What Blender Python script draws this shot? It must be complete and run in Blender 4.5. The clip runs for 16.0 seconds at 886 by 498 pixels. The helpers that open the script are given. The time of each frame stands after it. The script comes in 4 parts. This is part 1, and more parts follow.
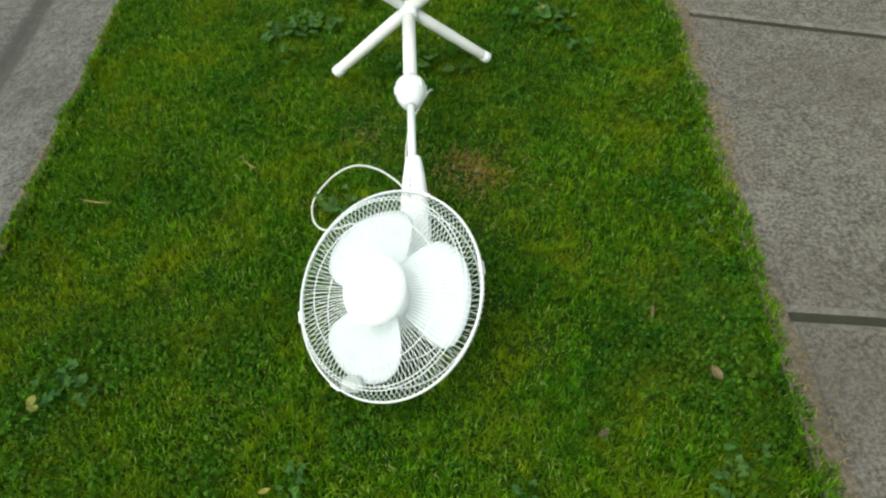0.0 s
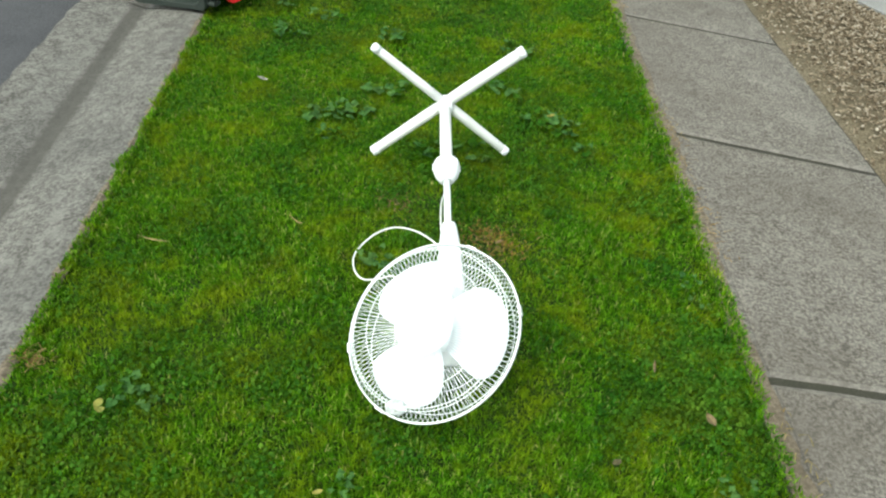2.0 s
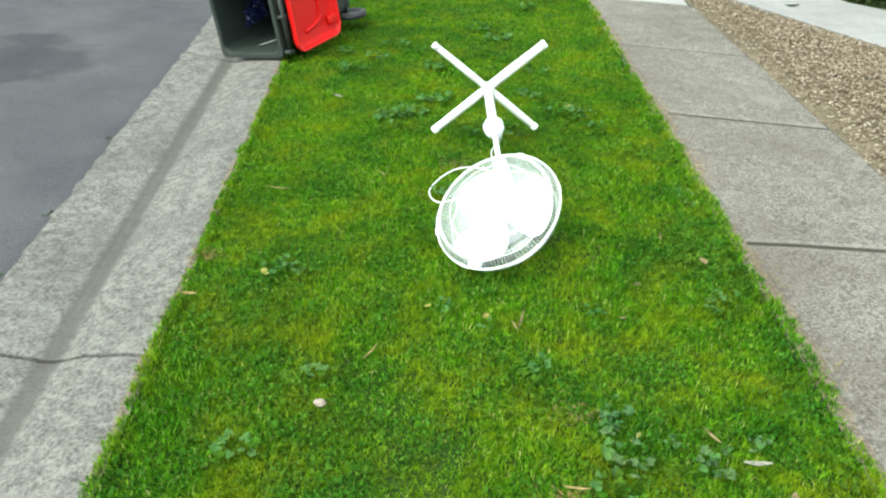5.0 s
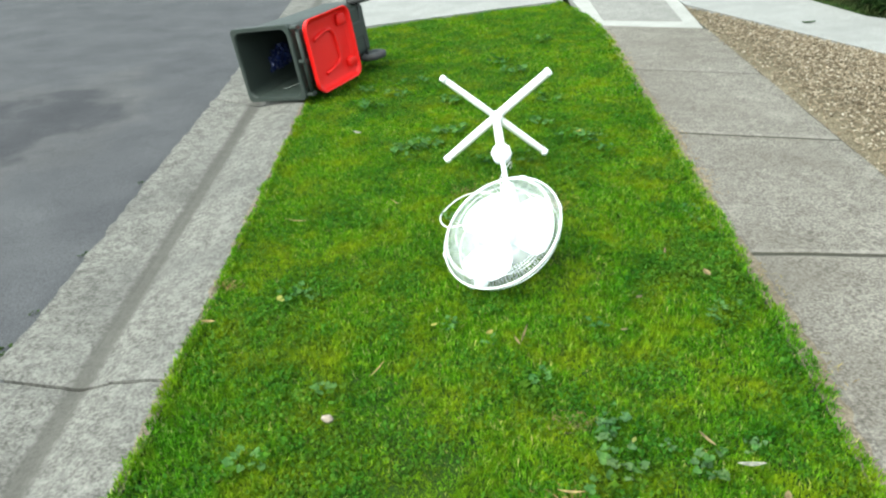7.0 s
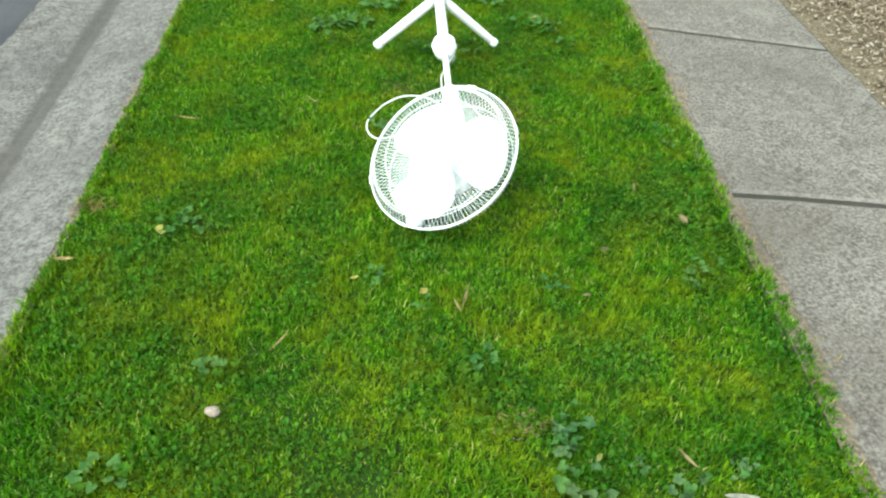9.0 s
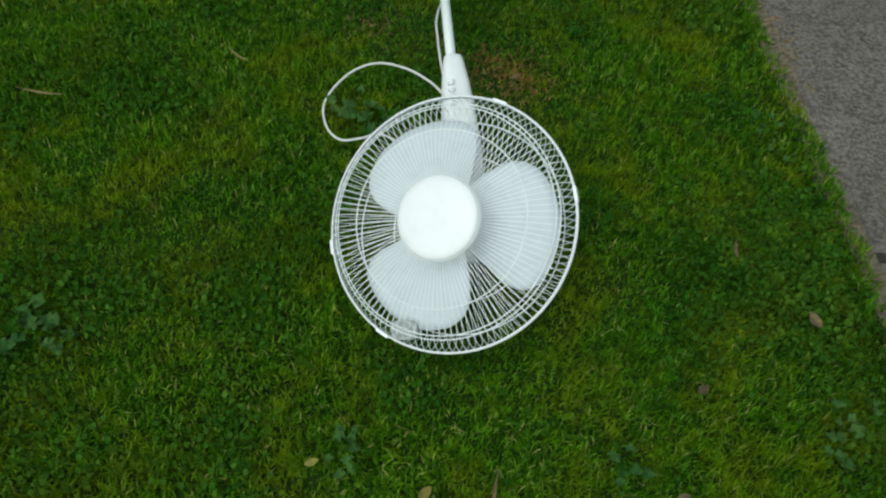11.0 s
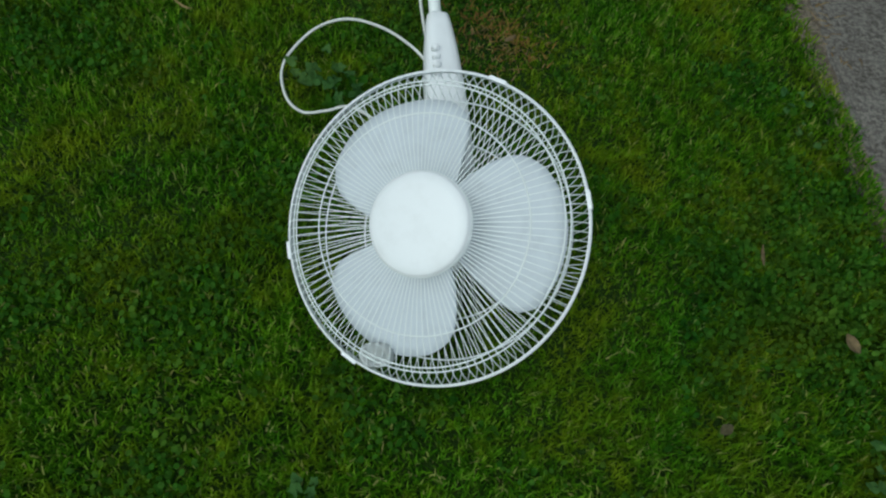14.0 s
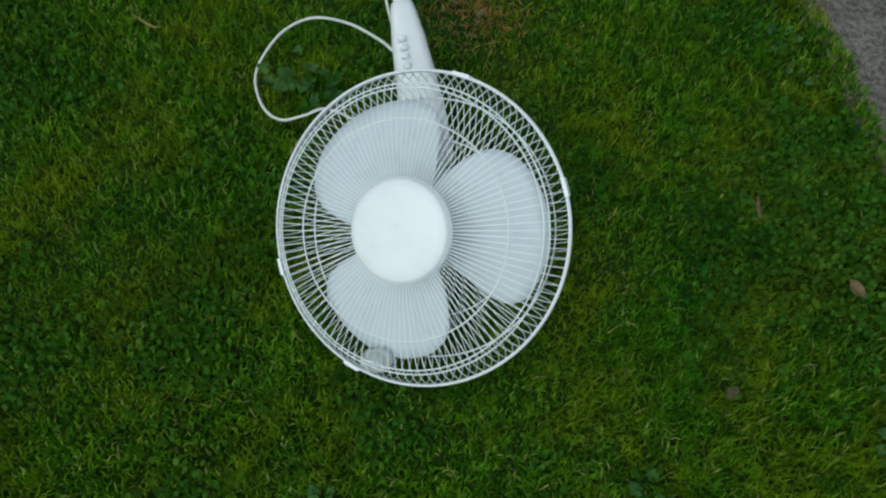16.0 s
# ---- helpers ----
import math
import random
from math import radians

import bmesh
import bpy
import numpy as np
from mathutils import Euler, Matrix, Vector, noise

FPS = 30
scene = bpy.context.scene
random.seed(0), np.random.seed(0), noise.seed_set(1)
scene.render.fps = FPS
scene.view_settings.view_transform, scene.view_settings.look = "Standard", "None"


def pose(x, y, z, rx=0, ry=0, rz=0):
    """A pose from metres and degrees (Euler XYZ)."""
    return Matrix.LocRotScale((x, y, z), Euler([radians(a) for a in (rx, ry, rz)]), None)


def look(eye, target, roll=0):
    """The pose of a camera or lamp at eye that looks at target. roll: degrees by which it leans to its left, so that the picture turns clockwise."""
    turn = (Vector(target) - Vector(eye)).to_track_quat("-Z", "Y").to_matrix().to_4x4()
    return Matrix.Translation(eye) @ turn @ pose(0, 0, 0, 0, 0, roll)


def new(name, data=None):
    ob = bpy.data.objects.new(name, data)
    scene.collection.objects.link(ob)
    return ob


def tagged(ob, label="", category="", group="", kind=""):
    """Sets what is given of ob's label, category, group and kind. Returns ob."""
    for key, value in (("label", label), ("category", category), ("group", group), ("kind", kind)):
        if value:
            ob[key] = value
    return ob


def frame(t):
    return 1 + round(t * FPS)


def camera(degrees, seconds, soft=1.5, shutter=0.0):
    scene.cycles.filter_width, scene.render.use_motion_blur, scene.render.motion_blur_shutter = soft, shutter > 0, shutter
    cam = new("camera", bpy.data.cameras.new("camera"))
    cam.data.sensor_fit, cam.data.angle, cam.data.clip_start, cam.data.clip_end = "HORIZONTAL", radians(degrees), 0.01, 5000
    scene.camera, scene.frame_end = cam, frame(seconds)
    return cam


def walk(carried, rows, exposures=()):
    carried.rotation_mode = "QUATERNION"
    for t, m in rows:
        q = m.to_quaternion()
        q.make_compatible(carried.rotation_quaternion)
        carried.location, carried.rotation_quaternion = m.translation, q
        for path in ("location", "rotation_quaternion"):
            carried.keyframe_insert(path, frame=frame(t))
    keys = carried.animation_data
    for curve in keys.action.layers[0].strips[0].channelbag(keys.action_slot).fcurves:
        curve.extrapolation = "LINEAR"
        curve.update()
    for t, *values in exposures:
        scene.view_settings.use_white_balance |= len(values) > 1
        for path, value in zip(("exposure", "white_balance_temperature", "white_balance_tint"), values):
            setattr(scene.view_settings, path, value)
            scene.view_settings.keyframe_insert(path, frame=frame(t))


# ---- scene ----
import itertools

# ---------------------------------------------------------------- camera
cam = camera(62.0, 16.0, soft=2.2)
walk(cam, [
    (0, look((0.209, -0.928, 1.308), (0.109, 0.431, -0.155), -2.6)),
    (0.5, look((0.105, -1.067, 1.310), (0.103, 0.344, -0.108), -1.1)),
    (1, look((0.067, -1.115, 1.317), (0.103, 0.299, -0.097), 1.1)),
    (1.5, look((0.044, -1.139, 1.326), (0.098, 0.298, -0.061), 2.9)),
    (2, look((0.011, -1.215, 1.368), (0.032, 0.356, 0.130), 5.6)),
    (2.5, look((-0.045, -1.420, 1.289), (-0.099, 0.127, 0.023), 4.22)),
    (3, look((-0.092, -1.603, 1.302), (-0.156, -0.064, 0.027), 2.49)),
    (3.5, look((-0.145, -1.823, 1.255), (-0.116, -0.240, 0.033), 1.68)),
    (4, look((-0.146, -1.956, 1.290), (-0.118, -0.295, 0.177), 1.94)),
    (4.2, look((-0.150, -1.997, 1.281), (-0.127, -0.325, 0.184), 2.26)),
    (6.3, look((0.018, -2.215, 1.267), (-0.146, -0.444, 0.352), -2.20)),
    (6.5, look((0.021, -2.217, 1.268), (-0.143, -0.446, 0.353), -2.46)),
    (7, look((0.024, -2.213, 1.266), (-0.137, -0.451, 0.334), -2.88)),
    (7.5, look((0.027, -2.204, 1.254), (-0.129, -0.459, 0.288), -2.57)),
    (8, look((0.036, -2.156, 1.237), (-0.122, -0.449, 0.208), -4.09)),
    (8.5, look((0.021, -1.959, 1.202), (-0.107, -0.293, 0.102), -2.77)),
    (9, look((-0.018, -1.710, 1.205), (0.033, -0.146, -0.041), 3.42)),
    (9.5, look((-0.030, -1.442, 1.198), (0.032, 0.086, -0.090), 3.76)),
    (10, look((-0.021, -1.130, 1.221), (0.034, 0.330, -0.144), 4.75)),
    (10.2, look((-0.039, -1.039, 1.207), (0.035, 0.346, -0.234), 5.18)),
    (12.3, look((-0.118, -0.518, 1.001), (0.185, 0.550, -0.663), 15.32)),
    (12.5, look((-0.118, -0.517, 0.996), (0.184, 0.534, -0.678), 15.78)),
    (13, look((-0.117, -0.521, 1.000), (0.171, 0.531, -0.676), 15.29)),
    (13.5, look((-0.108, -0.530, 0.992), (0.173, 0.506, -0.696), 15.38)),
    (14, look((-0.102, -0.536, 0.992), (0.171, 0.509, -0.691), 14.99)),
    (14.5, look((-0.099, -0.534, 0.991), (0.172, 0.519, -0.688), 14.51)),
    (15, look((-0.091, -0.531, 0.991), (0.170, 0.525, -0.687), 13.63)),
    (15.5, look((-0.071, -0.539, 0.994), (0.167, 0.501, -0.697), 10.34)),
    (16, look((-0.036, -0.477, 1.039), (0.146, 0.446, -0.726), 4.86)),
], exposures=[(0, 0.58, 6850, -3), (0.5, 0.64, 6850, -3), (1.5, 0.64, 6750, -4), (2.0, 1.18, 6650, -3), (2.5, 1.63, 6550, -3), (3.0, 1.72, 6550, -3), (4.2, 1.79, 6500, -4),
              (6.3, 1.79, 6450, -4), (8.0, 1.76, 6400, -5), (9.0, 1.63, 6400, -5), (9.5, 1.4, 6400, -6), (10.2, 0.55, 6500, -5), (12.3, -0.45, 5950, -4), (16.0, -0.45, 5950, -4)])

# ---------------------------------------------------------------- sky and light
world = bpy.data.worlds.new("overcast_sky")
scene.world = world
world.use_nodes = True
wn = world.node_tree
sky = wn.nodes.new("ShaderNodeTexSky")
sky.sky_type = "NISHITA"
sky.sun_disc = False
sky.sun_elevation, sky.sun_rotation = radians(55), radians(225)
sky.air_density, sky.dust_density = 1.0, 3.0
wn.nodes["Background"].inputs["Strength"].default_value = 0.145
haze = wn.nodes.new("ShaderNodeHueSaturation")
haze.inputs["Saturation"].default_value = 0.35
wn.links.new(sky.outputs["Color"], haze.inputs["Color"])
wn.links.new(haze.outputs["Color"], wn.nodes["Background"].inputs["Color"])
sun = new("sun", bpy.data.lights.new("sun", "SUN"))
sun.data.energy, sun.data.angle, sun.data.color = 1.1, radians(60), (1.0, 0.985, 0.95)
sun.matrix_world = look((-3.2, -3.2, 6.4), (0, 0, 0))

# ---------------------------------------------------------------- materials
def nodes_of(name, rough=0.6, metal=0.0, spec=0.5):
    m = bpy.data.materials.new(name)
    m.use_nodes = True
    nt = m.node_tree
    b = nt.nodes["Principled BSDF"]
    b.inputs["Roughness"].default_value, b.inputs["Metallic"].default_value = rough, metal
    b.inputs["Specular IOR Level"].default_value = spec
    return m, nt, b


def node(nt, kind, **values):
    n = nt.nodes.new(kind)
    for key, value in values.items():
        n.inputs[key].default_value = value
    return n


def noise_of(nt, vec, scale, detail=4.0, rough=0.6):
    n = node(nt, "ShaderNodeTexNoise", Scale=scale, Detail=detail, Roughness=rough)
    nt.links.new(vec, n.inputs["Vector"])
    return n.outputs["Fac"]


def ramp(nt, fac, stops):
    r = nt.nodes.new("ShaderNodeValToRGB")
    els = r.color_ramp.elements
    while len(els) < len(stops):
        els.new(0.5)
    for e, (p, c) in zip(els, stops):
        e.position, e.color = p, (*c, 1)
    nt.links.new(fac, r.inputs["Fac"])
    return r.outputs["Color"]


def mix(nt, fac, a, b, how="MIX"):
    n = nt.nodes.new("ShaderNodeMix")
    n.data_type, n.blend_type = "RGBA", how
    for sock, v in ((n.inputs[0], fac), (n.inputs[6], a), (n.inputs[7], b)):
        if isinstance(v, bpy.types.NodeSocket):
            nt.links.new(v, sock)
        else:
            sock.default_value = v if not isinstance(v, tuple) else (*v, 1)
    return n.outputs[2]


def bump(nt, b, height, strength, distance):
    n = node(nt, "ShaderNodeBump", Strength=strength, Distance=distance)
    nt.links.new(height, n.inputs["Height"])
    nt.links.new(n.outputs["Normal"], b.inputs["Normal"])


def place_of(nt):
    return nt.nodes.new("ShaderNodeNewGeometry").outputs["Position"]


def concrete(name, dark, light, stain, fleck=0.35, relief=0.5, chip=140.0, worn=0.0, silt=None):
    """Weathered concrete with exposed grit, blotches, damp stains and worn, paler patches."""
    m, nt, b = nodes_of(name, 0.92, 0, 0.2)
    p = place_of(nt)
    base = ramp(nt, noise_of(nt, p, 7.0, 8, 0.7), [(0.3, dark), (0.7, light)])
    grit = noise_of(nt, p, chip, 4, 0.75)
    tone = ramp(nt, grit, [(0.4, (0.55, 0.54, 0.52)), (0.49, (0.95, 0.95, 0.95)), (0.58, (1.7, 1.69, 1.66))])
    col = mix(nt, fleck, base, tone, "MULTIPLY")
    if worn:
        peel = ramp(nt, noise_of(nt, p, 24.0, 8, 0.72), [(0.47, (0, 0, 0)), (0.62, (worn, worn, worn))])
        col = mix(nt, peel, col, mix(nt, 0.6, col, tuple(min(1.0, c * 1.7) for c in light)))
        pit = ramp(nt, noise_of(nt, p, 23.0, 8, 0.75), [(0.33, (worn, worn, worn)), (0.42, (0, 0, 0))])
        col = mix(nt, pit, col, mix(nt, 0.6, col, tuple(c * 0.45 for c in dark)))
    blot = ramp(nt, noise_of(nt, p, 1.7, 5, 0.6), [(0.45, (0, 0, 0)), (0.68, (1, 1, 1))])
    col = mix(nt, blot, col, mix(nt, 0.5, col, stain))
    if silt is not None:
        # silt washed along the channel: a band round the line x + slope * y = offset
        offset, slope, half, tint = silt
        dot = nt.nodes.new("ShaderNodeVectorMath")
        dot.operation = "DOT_PRODUCT"
        dot.inputs[1].default_value = (1, slope, 0)
        nt.links.new(p, dot.inputs[0])
        wob = node(nt, "ShaderNodeMath")
        wob.operation = "MULTIPLY_ADD"
        wob.inputs[1].default_value, wob.inputs[2].default_value = 0.035, -offset - 0.0175
        nt.links.new(noise_of(nt, p, 16.0, 6, 0.7), wob.inputs[0])
        add = node(nt, "ShaderNodeMath")
        nt.links.new(dot.outputs["Value"], add.inputs[0])
        nt.links.new(wob.outputs[0], add.inputs[1])
        off = node(nt, "ShaderNodeMath")
        off.operation = "ABSOLUTE"
        nt.links.new(add.outputs[0], off.inputs[0])
        band = node(nt, "ShaderNodeMapRange", **{"From Min": half * 0.7, "From Max": half * 1.45, "To Min": 0.92, "To Max": 0.0})
        nt.links.new(off.outputs[0], band.inputs["Value"])
        col = mix(nt, band.outputs[0], col, mix(nt, 0.12, tint, col))
    nt.links.new(col, b.inputs["Base Color"])
    bump(nt, b, grit, relief, 0.004)
    return m


PATH = concrete("path_concrete", (0.088, 0.08, 0.069), (0.138, 0.128, 0.114), (0.078, 0.068, 0.055), 0.95, 0.8, 105, 0.6)
TOOLED = concrete("tooled_slab_edge", (0.115, 0.106, 0.094), (0.16, 0.15, 0.136), (0.1, 0.09, 0.076), 0.5, 0.4, 68, 0.4)
KERB = concrete("kerb_concrete", (0.072, 0.069, 0.063), (0.134, 0.13, 0.12), (0.066, 0.065, 0.062), 0.75, 0.8, 85, 0.85, (-1.325, 0.114, 0.036, (0.065, 0.062, 0.055)))
DRIVE = concrete("driveway_concrete", (0.184, 0.184, 0.178), (0.228, 0.228, 0.223), (0.155, 0.155, 0.149), 0.4, 0.2)
PALE = concrete("pale_cement", (0.238, 0.237, 0.224), (0.286, 0.284, 0.272), (0.184, 0.182, 0.173), 0.3, 0.2)
SEAM = concrete("dirt_seam", (0.025, 0.023, 0.019), (0.05, 0.046, 0.038), (0.04, 0.045, 0.025), 0.3)
SAND = concrete("sandy_dirt", (0.095, 0.078, 0.056), (0.148, 0.124, 0.095), (0.085, 0.068, 0.047), 0.8, 0.8, 90, 0.5)
EARTH = concrete("bare_earth", (0.085, 0.07, 0.045), (0.138, 0.115, 0.078), (0.07, 0.06, 0.034), 0.8, 0.9, 90, 0.4)


def asphalt():
    m, nt, b = nodes_of("asphalt", 0.92, 0, 0.2)
    p = place_of(nt)
    base = ramp(nt, noise_of(nt, p, 2.2, 6, 0.6), [(0.3, (0.044, 0.045, 0.05)), (0.7, (0.069, 0.07, 0.075))])
    grit = noise_of(nt, p, 170, 2, 0.7)
    col = mix(nt, 0.6, base, ramp(nt, grit, [(0.35, (0.5, 0.5, 0.5)), (0.65, (1.5, 1.5, 1.5))]), "MULTIPLY")
    # an old damp stain with a paler dusty fringe
    spot = nt.nodes.new("ShaderNodeMapping")
    spot.inputs["Location"].default_value, spot.inputs["Scale"].default_value = (2.36, -0.82, 0.0), (0.8, 0.42, 0.0)
    nt.links.new(p, spot.inputs["Vector"])
    far = nt.nodes.new("ShaderNodeVectorMath")
    far.operation = "LENGTH"
    wob = node(nt, "ShaderNodeTexNoise", Scale=2.5, Detail=5.0)
    nt.links.new(p, wob.inputs["Vector"])
    shift = nt.nodes.new("ShaderNodeVectorMath")
    shift.operation = "ADD"
    nt.links.new(spot.outputs[0], shift.inputs[0])
    nt.links.new(wob.outputs["Color"], shift.inputs[1])
    sub = nt.nodes.new("ShaderNodeVectorMath")
    sub.operation = "SUBTRACT"
    sub.inputs[1].default_value = (0.5, 0.5, 0.5)
    nt.links.new(shift.outputs[0], sub.inputs[0])
    flat = nt.nodes.new("ShaderNodeVectorMath")
    flat.operation = "MULTIPLY"
    flat.inputs[1].default_value = (1, 1, 0)
    nt.links.new(sub.outputs[0], flat.inputs[0])
    nt.links.new(flat.outputs[0], far.inputs[0])
    ring = ramp(nt, far.outputs["Value"], [(0.0, (0.6, 0.6, 0.62)), (0.25, (0.7, 0.7, 0.72)), (0.38, (1.16, 1.13, 1.08)), (0.6, (1, 1, 1))])
    col = mix(nt, 1.0, col, ring, "MULTIPLY")
    nt.links.new(col, b.inputs["Base Color"])
    bump(nt, b, grit, 0.6, 0.006)
    return m


ASPHALT = asphalt()


def plant(name, stops, patch, rough=0.7, through_light=0.4):
    """Leaf material: every blade its own tone, with drier and lusher patches over the ground."""
    m, nt, b = nodes_of(name, rough, 0, 0.06)
    g = nt.nodes.new("ShaderNodeNewGeometry")
    col = ramp(nt, g.outputs["Random Per Island"], stops)
    p = g.outputs["Position"]
    dry = ramp(nt, noise_of(nt, p, 5.5, 6, 0.7), [(0.46, (0, 0, 0)), (0.62, (1, 1, 1))])
    col = mix(nt, dry, col, mix(nt, 0.72, col, patch))
    moss = ramp(nt, noise_of(nt, p, 13.0, 5, 0.7), [(0.55, (0, 0, 0)), (0.68, (1, 1, 1))])
    col = mix(nt, moss, col, mix(nt, 0.6, col, tuple(c * 1.25 for c in patch)))
    lush = ramp(nt, noise_of(nt, p, 3.3, 5, 0.65), [(0.45, (1, 1, 1)), (0.66, (0.58, 0.78, 0.78))])
    col = mix(nt, 1.0, col, lush, "MULTIPLY")
    bald = ramp(nt, noise_of(nt, p, 9.0, 6, 0.7), [(0.66, (0, 0, 0)), (0.74, (0.7, 0.7, 0.7))])
    col = mix(nt, bald, col, (0.22, 0.2, 0.05))
    tuft = ramp(nt, noise_of(nt, g.outputs["Position"], 42.0, 3, 0.6), [(0.34, (0.6, 0.64, 0.62)), (0.5, (1, 1, 1)), (0.66, (1.38, 1.32, 1.25))])
    col = mix(nt, 1.0, col, tuft, "MULTIPLY")
    nt.links.new(col, b.inputs["Base Color"])
    tr = nt.nodes.new("ShaderNodeBsdfTranslucent")
    nt.links.new(col, tr.inputs["Color"])
    mx = nt.nodes.new("ShaderNodeMixShader")
    mx.inputs[0].default_value = through_light
    nt.links.new(b.outputs[0], mx.inputs[1])
    nt.links.new(tr.outputs[0], mx.inputs[2])
    nt.links.new(mx.outputs[0], nt.nodes["Material Output"].inputs["Surface"])
    return m


GRASS = plant("lawn_grass", [(0.0, (0.02, 0.07, 0.003)), (0.4, (0.067, 0.186, 0.004)), (0.75, (0.11, 0.265, 0.008)), (0.93, (0.185, 0.32, 0.03)), (1.0, (0.4, 0.37, 0.13))], (0.185, 0.24, 0.007), 0.75, 0.36)
CLOVER = plant("clover_leaf", [(0.0, (0.026, 0.09, 0.006)), (0.6, (0.047, 0.14, 0.011)), (1.0, (0.08, 0.19, 0.022))], (0.091, 0.139, 0.011))
WEED = plant("weed_leaf", [(0.0, (0.05, 0.13, 0.03)), (0.7, (0.1, 0.21, 0.06)), (1.0, (0.17, 0.28, 0.11))], (0.11, 0.19, 0.05))
SHRUB = plant("shrub_leaf", [(0.0, (0.02, 0.045, 0.012)), (1.0, (0.045, 0.085, 0.025))], (0.05, 0.07, 0.02))
GREY_LEAF = plant("grey_green_leaf", [(0.0, (0.075, 0.14, 0.05)), (0.8, (0.13, 0.2, 0.085)), (1.0, (0.22, 0.28, 0.16))], (0.14, 0.2, 0.07))
PALE_LEAF = plant("bleached_leaf", [(0.0, (0.233, 0.201, 0.161)), (1.0, (0.297, 0.264, 0.220))], (0.258, 0.226, 0.181), 0.7, 0.1)
DEAD = plant("dead_leaf", [(0.0, (0.15, 0.095, 0.045)), (1.0, (0.27, 0.2, 0.11))], (0.18, 0.125, 0.068), 0.7)
YELLOW = plant("yellow_leaf", [(0.0, (0.332, 0.268, 0.037)), (1.0, (0.376, 0.326, 0.094))], (0.326, 0.275, 0.058), 0.6)
STRAW = plant("straw", [(0.0, (0.155, 0.093, 0.033)), (1.0, (0.271, 0.194, 0.084))], (0.258, 0.194, 0.097), 0.8, 0.1)


def soil():
    m, nt, b = nodes_of("turf_soil", 0.95, 0, 0.2)
    p = place_of(nt)
    col = ramp(nt, noise_of(nt, p, 30, 6, 0.7), [(0.3, (0.010, 0.026, 0.002)), (0.55, (0.019, 0.048, 0.003)), (0.75, (0.04, 0.05, 0.008))])
    nt.links.new(col, b.inputs["Base Color"])
    bump(nt, b, noise_of(nt, p, 60, 5), 0.8, 0.02)
    return m


SOIL = soil()
# grass beyond the drive: its shade is put into these darker, duller colours
SHADED_LAWN = plant("shaded_lawn", [(0.0, (0.02, 0.034, 0.008)), (1.0, (0.06, 0.075, 0.028))], (0.065, 0.068, 0.026), 0.7, 0.2)
RUST = plant("rusty_thatch", [(0.0, (0.13, 0.075, 0.018)), (1.0, (0.25, 0.15, 0.045))], (0.2, 0.13, 0.03), 0.8, 0.1)
PANEL = concrete("panel_concrete", (0.135, 0.132, 0.124), (0.18, 0.176, 0.167), (0.12, 0.116, 0.107), 0.5, 0.5, 68, 0.3)


def mulch_chip():
    m, nt, b = nodes_of("wood_chip", 0.85, 0, 0.25)
    g = nt.nodes.new("ShaderNodeNewGeometry")
    col = ramp(nt, g.outputs["Random Per Island"], [(0.0, (0.085, 0.062, 0.038)), (0.4, (0.16, 0.124, 0.082)), (0.75, (0.235, 0.19, 0.135)), (1.0, (0.36, 0.32, 0.255))])
    nt.links.new(col, b.inputs["Base Color"])
    return m


CHIP = mulch_chip()


def plastic(name, colour, rough, dirt=(0.3, 0.28, 0.25), amount=0.12, scale=18.0, spec=0.5):
    m, nt, b = nodes_of(name, rough, 0, spec)
    tc = nt.nodes.new("ShaderNodeTexCoord").outputs["Object"]
    spots = ramp(nt, noise_of(nt, tc, scale, 6, 0.65), [(0.5, (0, 0, 0)), (0.78, (amount, amount, amount))])
    nt.links.new(mix(nt, spots, colour, dirt), b.inputs["Base Color"])
    r = node(nt, "ShaderNodeMapRange", **{"To Min": rough - 0.08, "To Max": rough + 0.15})
    nt.links.new(noise_of(nt, tc, scale * 2, 3), r.inputs["Value"])
    nt.links.new(r.outputs[0], b.inputs["Roughness"])
    return m


WHITE = plastic("white_plastic", (0.84, 0.865, 0.885), 0.32)
ENAMEL = plastic("white_enamel_wire", (0.79, 0.84, 0.84), 0.28)
TUBE = plastic("white_painted_tube", (0.79, 0.8, 0.78), 0.3, (0.35, 0.3, 0.2), 0.2)
BLADE = plastic("blade_plastic", (0.64, 0.69, 0.74), 0.5, (0.2, 0.2, 0.2), 0.2, 30, 0.3)
CORD = plastic("white_cord", (0.66, 0.67, 0.65), 0.4)
BIN = plastic("dark_green_plastic", (0.024, 0.032, 0.028), 0.5, (0.06, 0.062, 0.056), 0.22, 9, 0.3)
RED = plastic("red_plastic", (0.64, 0.009, 0.009), 0.45, (0.5, 0.03, 0.025), 0.25, 7, 0.25)
MILK = plastic("milky_plastic", (0.8, 0.84, 0.84), 0.3)
MILK.node_tree.nodes["Principled BSDF"].inputs["Transmission Weight"].default_value = 0.55
TYRE = plastic("black_rubber", (0.03, 0.03, 0.032), 0.7, (0.15, 0.14, 0.13), 0.3)
BAG = plastic("blue_bag_film", (0.012, 0.02, 0.085), 0.25)
STONE = concrete("pale_stone", (0.216, 0.176, 0.136), (0.320, 0.272, 0.224), (0.240, 0.192, 0.144), 0.3)


# ---------------------------------------------------------------- mesh helpers
def part(name, bm, material, parent=None, label="", smooth=False):
    """Links a bmesh as one mesh object, under parent if given."""
    me = bpy.data.meshes.new(name)
    if smooth:
        for f in bm.faces:
            f.smooth = True
    bm.to_mesh(me)
    bm.free()
    me.materials.append(material)
    ob = new(name, me)
    if parent is not None:
        ob.parent = parent
    return tagged(ob, label)


